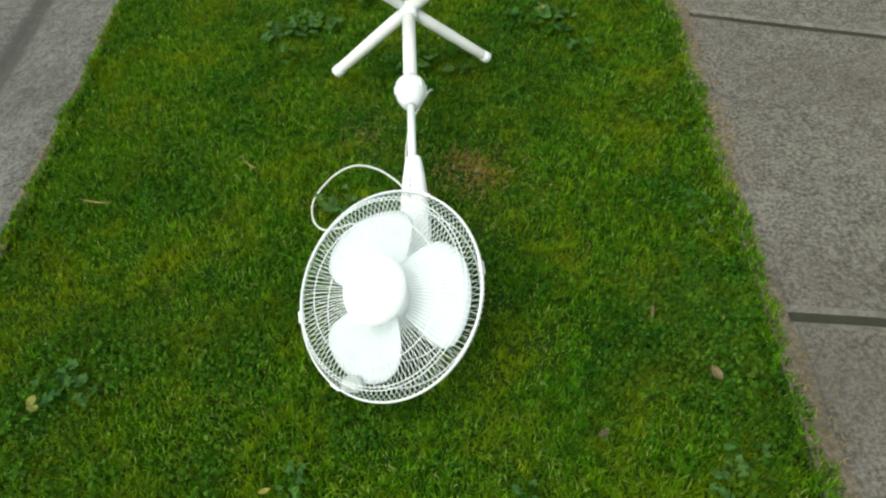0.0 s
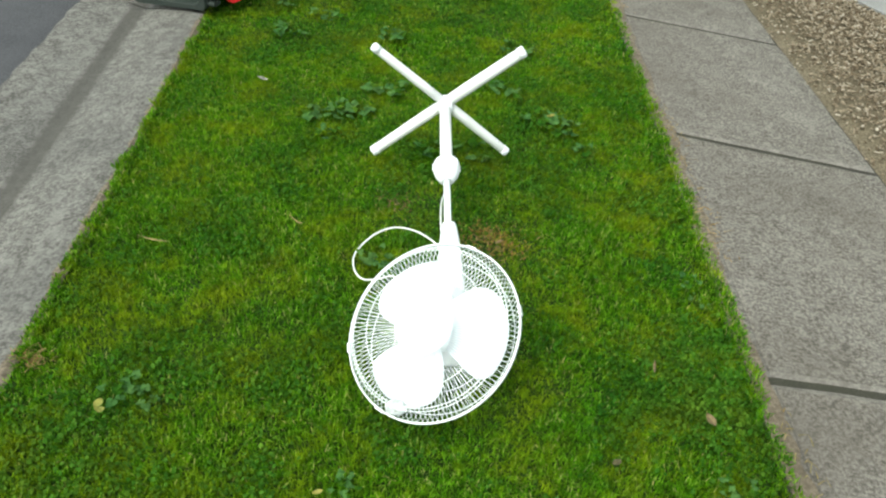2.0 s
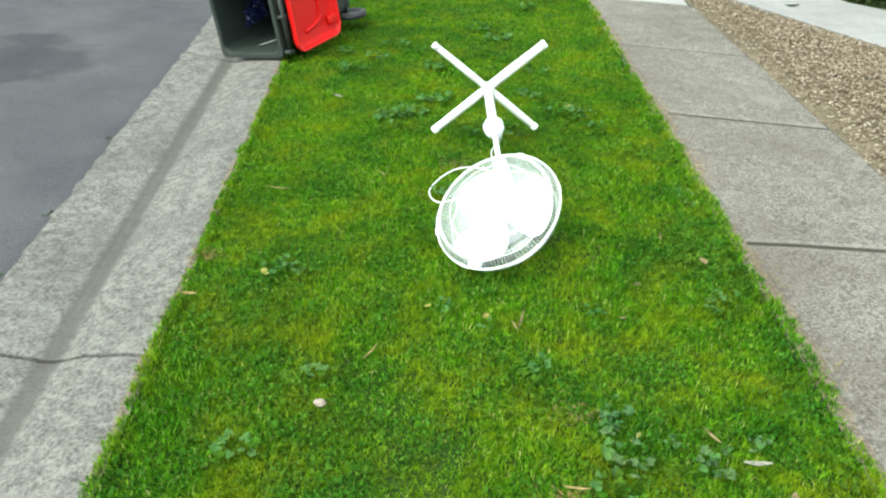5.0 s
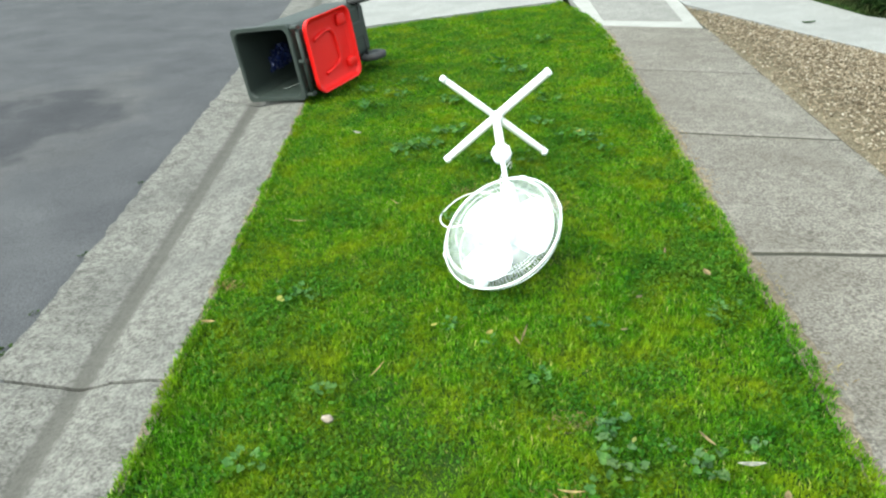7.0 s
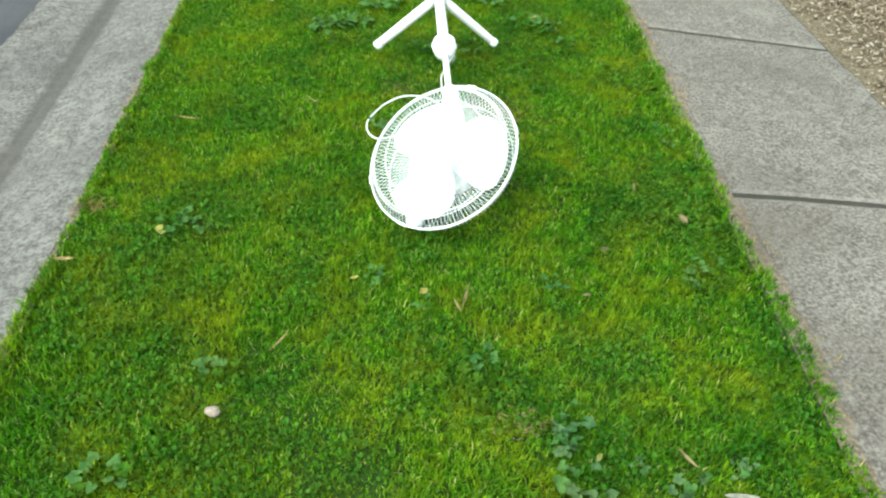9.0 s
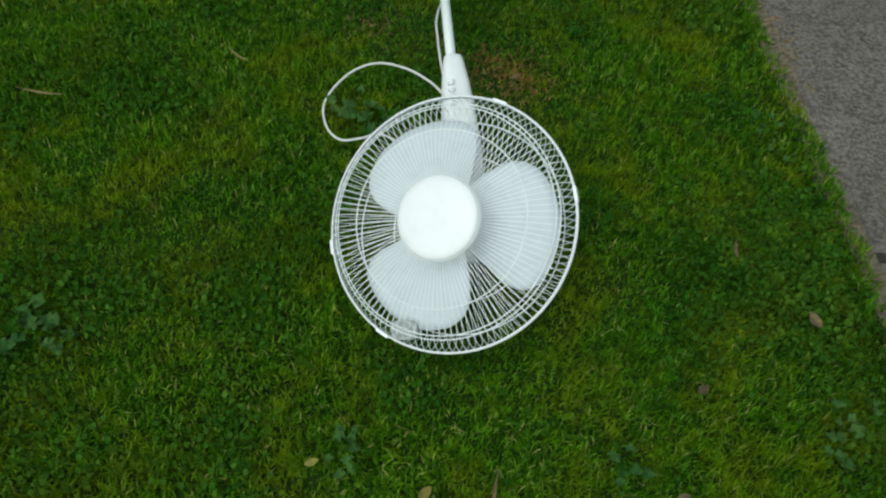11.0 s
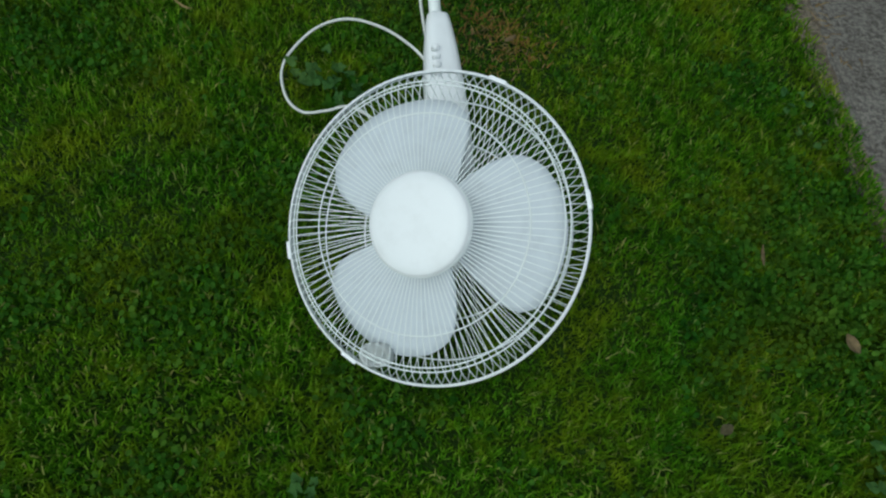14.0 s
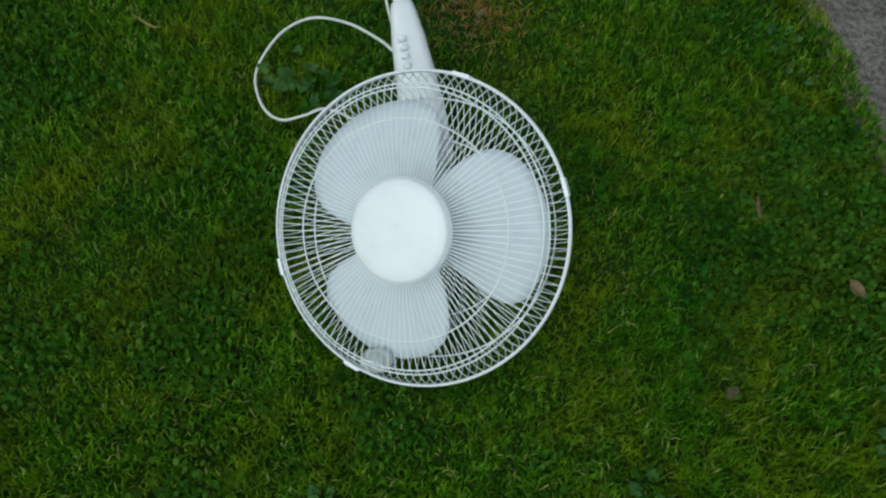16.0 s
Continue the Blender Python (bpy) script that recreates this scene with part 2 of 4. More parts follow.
def thing(name, label, category, m=None, group="", kind=""):
    ob = new(name)
    ob.empty_display_size = 0.05
    if m is not None:
        ob.matrix_world = m
    return tagged(ob, label, category, group, kind)


def sweep(bm, pts, radii, sides=8, closed=False, caps=True):
    """A round tube along pts."""
    pts = [Vector(p) for p in pts]
    n = len(pts)
    radii = radii if isinstance(radii, (list, tuple)) else [radii] * n
    rings, up = [], None
    for i, p in enumerate(pts):
        a = pts[(i - 1) % n] if closed or i else p
        c = pts[(i + 1) % n] if closed or i < n - 1 else p
        d = (c - a).normalized()
        if up is None:
            up = d.orthogonal().normalized()
        up = (up - d * up.dot(d)).normalized()
        side = d.cross(up)
        rings.append([bm.verts.new(p + radii[i] * (math.cos(k * math.tau / sides) * up + math.sin(k * math.tau / sides) * side)) for k in range(sides)])
    for i in range(n if closed else n - 1):
        r, s = rings[i], rings[(i + 1) % n]
        for k in range(sides):
            bm.faces.new((r[k], r[(k + 1) % sides], s[(k + 1) % sides], s[k]))
    if caps and not closed:
        bm.faces.new(rings[0][::-1])
        bm.faces.new(rings[-1])
    return bm


def lathe(bm, profile, sides=48, cap_first=False, cap_last=False):
    """Turns (radius, height) pairs round z."""
    rings = [[bm.verts.new((r * math.cos(k * math.tau / sides), r * math.sin(k * math.tau / sides), z)) for k in range(sides)] for r, z in profile]
    for r, s in zip(rings, rings[1:]):
        for k in range(sides):
            bm.faces.new((r[k], r[(k + 1) % sides], s[(k + 1) % sides], s[k]))
    if cap_first:
        bm.faces.new(rings[0][::-1])
    if cap_last:
        bm.faces.new(rings[-1])
    return bm


def loft(bm, sections, cap_first=True, cap_last=True):
    """Joins closed outlines of equal length into a skin."""
    rings = [[bm.verts.new(p) for p in s] for s in sections]
    for r, s in zip(rings, rings[1:]):
        for k in range(len(r)):
            bm.faces.new((r[k], r[(k + 1) % len(r)], s[(k + 1) % len(r)], s[k]))
    if cap_first:
        bm.faces.new(rings[0][::-1])
    if cap_last:
        bm.faces.new(rings[-1])
    bmesh.ops.recalc_face_normals(bm, faces=bm.faces)
    return bm


def rounded(w, d, r, n=4):
    """A rounded rectangle outline in x, y."""
    out = []
    for cx, cy, a0 in ((w / 2 - r, d / 2 - r, 0), (-w / 2 + r, d / 2 - r, 90), (-w / 2 + r, -d / 2 + r, 180), (w / 2 - r, -d / 2 + r, 270)):
        out += [(cx + r * math.cos(radians(a0 + 90 * i / n)), cy + r * math.sin(radians(a0 + 90 * i / n))) for i in range(n + 1)]
    return out


def mesh_from(name, verts, faces, material, kind="", label="", category=""):
    me = bpy.data.meshes.new(name)
    me.from_pydata(verts, [], faces)
    me.materials.append(material)
    me.update()
    return tagged(new(name, me), label, category, "", kind)


# ---------------------------------------------------------------- the lie of the land
FALL = 0.04                                   # the verge falls towards the road


def ground_z(x, y=0.0):
    return FALL * max(-1.3, min(x, 3.0))


def kerb_back(y):
    return -1.01 - 0.092 * y


def kerb_invert(y):
    return -1.335 - 0.114 * y


def kerb_lip(y):
    return -1.645 - 0.118 * y


def verge_edge(y):
    """Where the lawn meets the footpath."""
    bend = max(0.0, y - 3.3)
    return 0.852 - 0.07 * bend * bend - 0.03 * min(1.2, max(0.0, -0.5 - y))


def verge_end(x):
    """Where the lawn meets the driveway crossing."""
    return 5.02 + 0.34 * x


def noise2(x, y, s, seed=0.0):
    return noise.noise((x * s, y * s, seed))


ground = mesh_from("ground", [(-400, -400, -0.32), (400, -400, -0.32), (400, 400, -0.32), (-400, 400, -0.32)], [(0, 1, 2, 3)], SOIL, "structure",
                   "wide dark earth under the street and gardens", "ground")

# road: one crowned sheet
ys = [-40, -12, -4, -2] + [-1.5 + 0.5 * i for i in range(22)] + [12, 20, 40]
xs = [-0.06, 0.02, 0.3, 0.8, 1.8, 3.5, 7.0]
vs, fs = [], []
for y in ys:
    for dx in xs:
        x = kerb_lip(y) - dx
        vs.append((x, y, -0.105 + 0.02 * max(0.0, min(dx, 3.5)) - 0.006 * (dx < 0) + 0.004 * noise2(x, y, 1.3)))
for i in range(len(ys) - 1):
    for j in range(len(xs) - 1):
        a = i * len(xs) + j
        fs.append((a, a + 1, a + len(xs) + 1, a + len(xs)))
road = mesh_from("road", vs, fs, ASPHALT, "structure", "grey worn asphalt road with a faint stain", "road")

# kerb and channel: sections of rolled concrete, parted by joints
KERB_JOINTS = [(-6.5, 0), (-3.6, 0.0), (-0.535, -0.1), (2.3, -0.38), (5.3, -0.3), (8.3, -0.3), (14, 0)]
kerb = thing("kerb", "rolled concrete kerb and channel with grimy gutter line", "kerb", kind="structure")


def kerb_height(u):
    """Height over the section, from the back (0) to the lip (1)."""
    pts = [(0, -0.048), (0.1, -0.05), (0.3, -0.075), (0.46, -0.108), (0.53, -0.112), (0.6, -0.108), (0.8, -0.1), (1.0, -0.098)]
    for (a, za), (b, zb) in zip(pts, pts[1:]):
        if u <= b:
            return za + (zb - za) * (u - a) / (b - a)
    return pts[-1][1]


for (y0, s0), (y1, s1) in zip(KERB_JOINTS, KERB_JOINTS[1:]):
    bm = bmesh.new()
    us = [0, 0.04, 0.12, 0.2, 0.3, 0.4, 0.47, 0.53, 0.59, 0.7, 0.85, 0.97, 1.0]
    n = max(4, int((y1 - y0) / 0.05))
    grid = []
    for i in range(n + 1):
        row = []
        for u in us:
            y = y0 + 0.008 + (y1 - y0 - 0.016) * i / n
            x = kerb_back(y) + (kerb_lip(y) - kerb_back(y)) * u
            yy = y + (s0 + (s1 - s0) * i / n) * (x - kerb_back(y)) 
            edge = 0.005 if i in (0, n) else 0
            yy += 0.006 * noise2(x, yy, 12) if i in (0, n) else 0
            rag = 0.018 * noise2(x, yy, 9) + 0.016 * noise2(x, yy, 23) if u == 1.0 else 0
            row.append(bm.verts.new((x + rag, yy, kerb_height(u) - edge + 0.003 * noise2(x, yy, 14))))
        grid.append(row)
    for i in range(n):
        for j in range(len(us) - 1):
            bm.faces.new((grid[i][j], grid[i][j + 1], grid[i + 1][j + 1], grid[i + 1][j]))
    low = {}
    rim = grid[0] + [r[-1] for r in grid[1:]] + grid[-1][-2::-1] + [r[0] for r in grid[-2:0:-1]]
    for v in rim:
        low[v] = bm.verts.new(v.co - Vector((0, 0, 0.12)))
    for a, b in zip(rim, rim[1:] + rim[:1]):
        bm.faces.new((b, a, low[a], low[b]))
    bmesh.ops.recalc_face_normals(bm, faces=bm.faces)
    part("kerb_section", bm, KERB, kerb)
# bed of dark dirt under kerb joints and path joints
bm = bmesh.new()
bm.faces.new([bm.verts.new(p) for p in ((-2.9, -6, -0.135), (-0.9, -6, -0.135), (-0.9, 14, -0.135), (-2.9, 14, -0.135))])
bm.faces.new([bm.verts.new(p) for p in ((0.82, -7, ground_z(0.82) - 0.0055), (1.57, -7, ground_z(1.57) - 0.0055), (1.57, 4.1, ground_z(1.57) - 0.0055), (0.82, 4.1, ground_z(0.82) - 0.0055))])
joint_bed = part("joint_bed", bm, SEAM)
tagged(joint_bed, "dark dirt packed in the joints", "dirt", "", "structure")

# footpath: slabs with worn edges
PATH_JOINTS = [(-7.4, 0), (-6.15, 0), (-4.9, 0), (-3.65, 0), (-2.4, 0), (-1.16, -0.02), (0.075, -0.13), (1.335, -0.33), (2.57, -0.43), (3.945, -0.5)]
PATH_L, PATH_R = 0.845, 1.545
footpath = thing("footpath", "grey-brown concrete footpath with cut joints and sandy edges", "footpath", kind="structure")
for (y0, s0), (y1, s1) in zip(PATH_JOINTS, PATH_JOINTS[1:]):
    bm = bmesh.new()
    ny = 16
    cols = [0.0, 0.028, 0.05, 0.058, 0.066, 0.2, 0.4, 0.6, 0.655, 0.663, 0.671, 0.7, 0.74]
    nx = len(cols) - 1
    grid = []
    for i in range(ny + 1):
        row = []
        for j in range(nx + 1):
            x = PATH_L - 0.02 + cols[j]
            a, b = y0 + 0.013 + s0 * (x - PATH_L), y1 - 0.013 + s1 * (x - PATH_L)
            t = (0, 0.012, 0.03)[i] if i < 3 else (0.97, 0.988, 1.0)[i - ny + 2] if i > ny - 3 else 0.03 + 0.94 * (i - 2) / (ny - 4)
            y = a + (b - a) * t
            drop = 0.0035 if i in (0, ny) or j in (0, nx) else 0.0032 if j in (3, 9) else -0.0015 if i in (1, ny - 1) else 0
            row.append(bm.verts.new((x + (0.008 * noise2(x, y, 6) if j in (0, nx) else 0.005 * noise2(x, y, 4) if j in (2, 3, 4) else 0), y + (0.005 * noise2(x, y, 11) if i in (0, ny) else 0), ground_z(x) - drop + 0.0015 * noise2(x, y, 5))))
        grid.append(row)
    for i in range(ny):
        for j in range(nx):
            bm.faces.new((grid[i][j], grid[i][j + 1], grid[i + 1][j + 1], grid[i + 1][j]))
    rim = grid[0] + [r[-1] for r in grid[1:]] + grid[-1][-2::-1] + [r[0] for r in grid[-2:0:-1]]
    low = {v: bm.verts.new(v.co - Vector((0, 0, 0.09))) for v in rim}
    for a, b in zip(rim, rim[1:] + rim[:1]):
        bm.faces.new((b, a, low[a], low[b]))
    bmesh.ops.recalc_face_normals(bm, faces=bm.faces)
    slab = part("slab", bm, PATH, footpath)
    slab.data.materials.append(TOOLED)
    for f in slab.data.polygons:
        if f.index < nx or nx * (ny - 1) <= f.index < nx * ny:
            f.material_index = 1


def patch(name, outline, z, material, label, category, step=0, thick=0.1):
    """A flat piece of paving with depth."""
    bm = bmesh.new()
    top = [bm.verts.new((x, y, ground_z(x) + z)) for x, y in outline]
    bot = [bm.verts.new((x, y, ground_z(x) + z - thick)) for x, y in outline]
    bm.faces.new(top)
    for k in range(len(top)):
        bm.faces.new((top[k - 1], top[k], bot[k], bot[k - 1]))
    bmesh.ops.recalc_face_normals(bm, faces=bm.faces)
    ob = part(name, bm, material)
    return tagged(ob, label, category, "", "structure")


# driveway crossing beyond the verge, the bordered panel in line with the path, the drive beside the bed
patch("driveway_crossing", [(kerb_back(4.5), 4.56), (0.62, 5.24), (0.66, 6.2), (0.7, 14), (kerb_back(14), 14)], 0.0, DRIVE, "pale concrete driveway crossing over the verge", "driveway")
patch("path_panel", [(0.87, 4.15), (1.451, 3.883), (1.5, 4.86), (1.5, 7.5), (0.84, 7.5)], 0.004, PANEL, "grey concrete panel of the footpath at the driveway", "footpath")
patch("cement_border", [(0.78, 3.985), (1.545, 3.605), (1.61, 4.7), (1.61, 7.6), (0.7, 7.6), (0.7, 5.3)], -0.001, PALE, "pale cement border round the path panel", "footpath", thick=0.06)
patch("side_driveway", [(1.62, 4.6), (2.08, 3.35), (2.42, 2.42), (2.75, 1.2), (4.2, 1.6), (2.72, 3.6), (2.55, 4.6), (2.3, 6.0), (1.62, 6.6)], 0.0, DRIVE, "pale smooth concrete driveway beside the bark bed", "driveway")
patch("far_lawn", [(2.56, 4.6), (2.73, 3.6), (4.25, 1.6), (9, 1.6), (9, 12), (1.63, 12), (1.63, 6.62), (2.31, 6.0)], -0.02, SOIL, "shaded garden lawn beyond the drive", "lawn")
patch("garden_bed", [(1.52, -7), (6, -7), (4.2, 1.58), (2.74, 1.2), (2.42, 2.4), (2.07, 3.34), (1.6, 4.6), (1.56, 4.0)], -0.02, EARTH, "brown earth bed strewn with wood chips", "garden bed")

# verge soil with its lawn
rows_y = [-7.0 + 0.12 * i for i in range(104)]
vs, fs = [], []
NX = 18
for y in rows_y:
    for j in range(NX + 1):
        x0, x1 = kerb_back(y) - 0.005, verge_edge(y)
        x = x0 + (x1 - x0) * j / NX
        yy = min(y, verge_end(x))
        mid = math.sin(math.pi * j / NX)
        vs.append((x, yy, ground_z(x) - 0.022 + 0.012 * mid * noise2(x, yy, 2.2)))
for i in range(len(rows_y) - 1):
    for j in range(NX):
        a = i * (NX + 1) + j
        fs.append((a, a + 1, a + NX + 2, a + NX + 1))
verge = mesh_from("verge", vs, fs, SOIL, "structure", "turf soil of the grassy verge", "ground")


def field(x, y, scale, seed):
    """Smooth random field from 0 to 1."""
    g = np.random.default_rng(seed).uniform(0, 1, (64, 64))
    u, v = (x * scale) % 64, (y * scale) % 64
    i, j = u.astype(int), v.astype(int)
    a, b = u - i, v - j
    a, b = a * a * (3 - 2 * a), b * b * (3 - 2 * b)
    i, j, k, l = i % 64, j % 64, (i + 1) % 64, (j + 1) % 64
    return (g[i, j] * (1 - a) + g[k, j] * a) * (1 - b) + (g[i, l] * (1 - a) + g[k, l] * a) * b


def blades(name, count, spots, length, width, lean, material, label, lift=0.0):
    """Single grass blades, five corners each. spots: x, y arrays."""
    rng = np.random.default_rng(len(name) + count)
    x, y = spots
    n = len(x)
    z = FALL * np.clip(x, -1.3, 3.0) - 0.024 + lift
    inset = np.minimum(x + 1.01 + 0.092 * y, 0.852 - 0.07 * np.maximum(0, y - 3.3) ** 2 - 0.03 * np.clip(-0.5 - y, 0, 1.2) - x)
    z = z + 0.02 * np.clip((0.055 - inset) / 0.03, 0, 1)
    turn = rng.uniform(0, 2 * np.pi, n)
    L = rng.uniform(*length, n) * (0.55 + 0.55 * field(x, y, 9, 5) + 0.35 * field(x, y, 28, 6))
    W = rng.uniform(*width, n)
    t1 = rng.uniform(*lean, n)
    t2 = t1 + rng.uniform(0.1, 0.8, n)
    dx, dy = np.cos(turn), np.sin(turn)
    sx, sy = -dy, dx
    base = np.stack([x, y, z], 1)
    side = np.stack([sx, sy, 0 * sx], 1) * W[:, None] / 2
    mid = base + np.stack([dx * np.sin(t1), dy * np.sin(t1), np.cos(t1)], 1) * (L * 0.55)[:, None]
    tip = mid + np.stack([dx * np.sin(t2), dy * np.sin(t2), np.cos(t2)], 1) * (L * 0.45)[:, None]
    V = np.stack([base - side, base + side, mid + side * 0.85, mid - side * 0.85, tip], 1).reshape(-1, 3)
    o = np.arange(n)[:, None] * 5
    quads = o + np.array([[0, 1, 2, 3]])
    tris = o + np.array([[3, 2, 4]])
    me = bpy.data.meshes.new(name)
    me.vertices.add(n * 5)
    me.vertices.foreach_set("co", V.astype(np.float32).ravel())
    me.loops.add(n * 7)
    loops = np.concatenate([quads, tris], 1).ravel()
    me.loops.foreach_set("vertex_index", loops.astype(np.int32))
    me.polygons.add(n * 2)
    starts = (np.arange(n)[:, None] * 7 + np.array([[0, 4]])).ravel()
    me.polygons.foreach_set("loop_start", starts.astype(np.int32))
    me.update(calc_edges=True)
    me.materials.append(material)
    return tagged(new(name, me), label, "grass", "", "stuff")


def scatter(n, y0, y1, seed, keep=None, tufts=False):
    """Spots on the verge."""
    rng = np.random.default_rng(seed)
    x = rng.uniform(-1.9, 0.9, n)
    y = rng.uniform(y0, y1, n)
    if tufts:
        pick = rng.integers(0, n // 16, n)
        x, y = x[pick] + rng.normal(0, 0.009, n), y[pick] + rng.normal(0, 0.009, n)
    rag = 0.024 * (field(y, 0 * y, 9, 71) - 0.5) + 0.02 * (field(y, 0 * y, 31, 72) - 0.5) + rng.normal(0, 0.005, n)
    edge = 0.852 - 0.07 * np.maximum(0, y - 3.3) ** 2 - 0.03 * np.clip(-0.5 - y, 0, 1.2)
    ok = (x > -1.01 - 0.092 * y - rag + 0.012) & (x < edge + rag - 0.006) & (y < 5.02 + 0.34 * x + rag)
    if keep is not None:
        ok &= keep(x, y, rng)
    return x[ok], y[ok]


blades("lawn", 1, scatter(420000, -1.7, 1.9, 1), (0.011, 0.027), (0.002, 0.0038), (0.0, 0.75), GRASS, "short mown green lawn with drier yellow patches")
blades("lawn", 6, scatter(300000, -1.7, 1.9, 9, None, True), (0.012, 0.03), (0.0022, 0.0044), (0.1, 1.15), GRASS, "tufts of short green grass in the lawn")
blades("lawn", 2, scatter(210000, 1.9, 5.6, 2), (0.012, 0.028), (0.003, 0.0055), (0.05, 1.0), GRASS, "short mown green lawn near the driveway crossing")
blades("lawn", 7, scatter(120000, 1.9, 5.6, 12, None, True), (0.012, 0.032), (0.003, 0.0055), (0.1, 1.2), GRASS, "tufts of green grass near the driveway crossing")
blades("lawn", 3, scatter(130000, -7.0, -1.7, 3), (0.02, 0.045), (0.003, 0.006), (0.1, 1.0), GRASS, "short mown green lawn along the verge")

# sandy dirt where turf meets concrete
for edge, name in ((lambda y: verge_edge(y) + 0.012, "path"), (lambda y: kerb_back(y) + 0.004, "kerb")):
    bm = bmesh.new()
    prev = None
    for i in range(390):
        y = -4 + 0.02 * i
        if y > 3.95:
            break
        x = edge(y)
        if name == "path":
            w = 0.012 + 0.024 * noise2(3.3, y, 2.3, 2) + 0.02 * noise2(1.3, y, 14, 3)
            cur = [bm.verts.new((px, y, ground_z(px) + pz)) for px, pz in ((x - 0.04, 0.0002), (x - 0.004, 0.0016), (x + max(0.0, w), 0.0006))]
        else:
            w = 0.01 + 0.016 * noise2(3.3, y, 4, 2) + 0.018 * noise2(1.7, y, 17, 2)
            cur = [bm.verts.new(p) for p in ((x + 0.02, y, ground_z(x) - 0.012), (x, y, -0.0455), (x - max(0.0, w), y, -0.0475))]
        if prev:
            bm.faces.new((prev[0], prev[1], cur[1], cur[0]))
            bm.faces.new((prev[1], prev[2], cur[2], cur[1]))
        prev = cur
    tagged(part("dirt_edge", bm, SAND), "sandy dirt along the concrete edge of the turf", "dirt", "", "structure")

# ---------------------------------------------------------------- pedestal fan lying on its back
fan = thing("pedestal_fan", "white pedestal fan lying on its back on the lawn", "fan")
HUB_N = Vector((-0.548, -0.559, 1.0)).normalized()
HUB_C = Vector((0.019, 0.022, 0.150))
side_x = Vector((0.990, -0.037, 0.135))
side_x = (side_x - HUB_N * side_x.dot(HUB_N)).normalized()
side_y = HUB_N.cross(side_x)
HEAD = Matrix(((side_x.x, side_y.x, HUB_N.x, HUB_C.x), (side_x.y, side_y.y, HUB_N.y, HUB_C.y), (side_x.z, side_y.z, HUB_N.z, HUB_C.z), (0, 0, 0, 1)))


def along(a, b):
    """The pose with its z axis from a to b."""
    a, b = Vector(a), Vector(b)
    return Matrix.Translation(a) @ (b - a).to_track_quat("Z", "Y").to_matrix().to_4x4()


CROSS = Vector((0.0, 0.992, 0.24))
for tip, thick in (((-0.231, 0.94, 0.434), 0.0145), ((0.232, 1.01, 0.434), 0.0195), ((-0.229, 0.975, 0.045), 0.0185), ((0.226, 1.05, 0.045), 0.0165)):
    tip = Vector(tip)
    d = (tip - CROSS).normalized()
    bm = bmesh.new()
    sweep(bm, [CROSS + d * 0.012, CROSS + d * 0.1, CROSS + d * 0.2, tip - d * 0.004, tip], [thick, thick, thick * 0.96, thick * 0.9, thick * 0.82], 14, caps=True)
    leg = part("leg", bm, TUBE, fan, smooth=True)
    bm = bmesh.new()
    sweep(bm, [tip - d * 0.018, tip + d * 0.003, tip + d * 0.006], [thick * 0.98, thick * 0.98, thick * 0.7], 14)
    part("foot_cap", bm, WHITE, leg, smooth=True)
POLE = (Vector((0.043, 0.436, 0.124)) - CROSS).normalized()
bm = bmesh.new()
sweep(bm, [CROSS - POLE * 0.012, CROSS - POLE * 0.009, CROSS + POLE * 0.03, CROSS + POLE * 0.034], [0.02, 0.026, 0.026, 0.021], 18)
part("cross_socket", bm, WHITE, fan, smooth=True)
bm = bmesh.new()
sweep(bm, [CROSS + POLE * 0.02, CROSS + POLE * 0.3], 0.0185, 18)
part("lower_pole", bm, TUBE, fan, smooth=True)
bm = bmesh.new()
lathe(bm, [(0.0188, 0.0), (0.024, 0.001), (0.027, 0.014), (0.0365, 0.018), (0.04, 0.026), (0.04, 0.052), (0.036, 0.07), (0.027, 0.086), (0.021, 0.094), (0.012, 0.096)], 26)
bm.transform(along(CROSS + POLE * 0.268, CROSS + POLE * 0.6))
collar = part("height_collar", bm, WHITE, fan, smooth=True)
for k in range(8):
    bm = bmesh.new()
    a = k * math.tau / 8
    sweep(bm, [(0.0405 * math.cos(a), 0.0405 * math.sin(a), 0.026), (0.0405 * math.cos(a), 0.0405 * math.sin(a), 0.052)], 0.0022, 6)
    bm.transform(along(CROSS + POLE * 0.268, CROSS + POLE * 0.6))
    part("grip_rib", bm, WHITE, collar, smooth=True)
bm = bmesh.new()
sweep(bm, [CROSS + POLE * 0.33, CROSS + POLE * 0.6], 0.0105, 14)
part("upper_pole", bm, ENAMEL, fan, smooth=True)

# control box: a tapered housing with rounded sections
BOX = along(CROSS + POLE * 0.535, CROSS + POLE * 0.9)
up_in_box = (BOX.to_3x3().inverted() @ Vector((0, 0, 1)))
face_turn = Matrix.Rotation(math.atan2(up_in_box.y, up_in_box.x) - math.pi / 2, 4, "Z")
BOX = BOX @ face_turn
bm = bmesh.new()
secs = []
for z, w, d in ((0, 0.026, 0.026), (0.004, 0.034, 0.034), (0.02, 0.039, 0.04), (0.07, 0.05, 0.05), (0.13, 0.058, 0.056), (0.22, 0.066, 0.058), (0.29, 0.064, 0.05), (0.3, 0.05, 0.04)):
    w *= 1.12
    secs.append([(x + 0.003, y, z) for x, y in rounded(w, d, min(w, d) * 0.36)])
loft(bm, secs)
bm.transform(BOX)
box = part("control_box", bm, WHITE, fan, smooth=True)
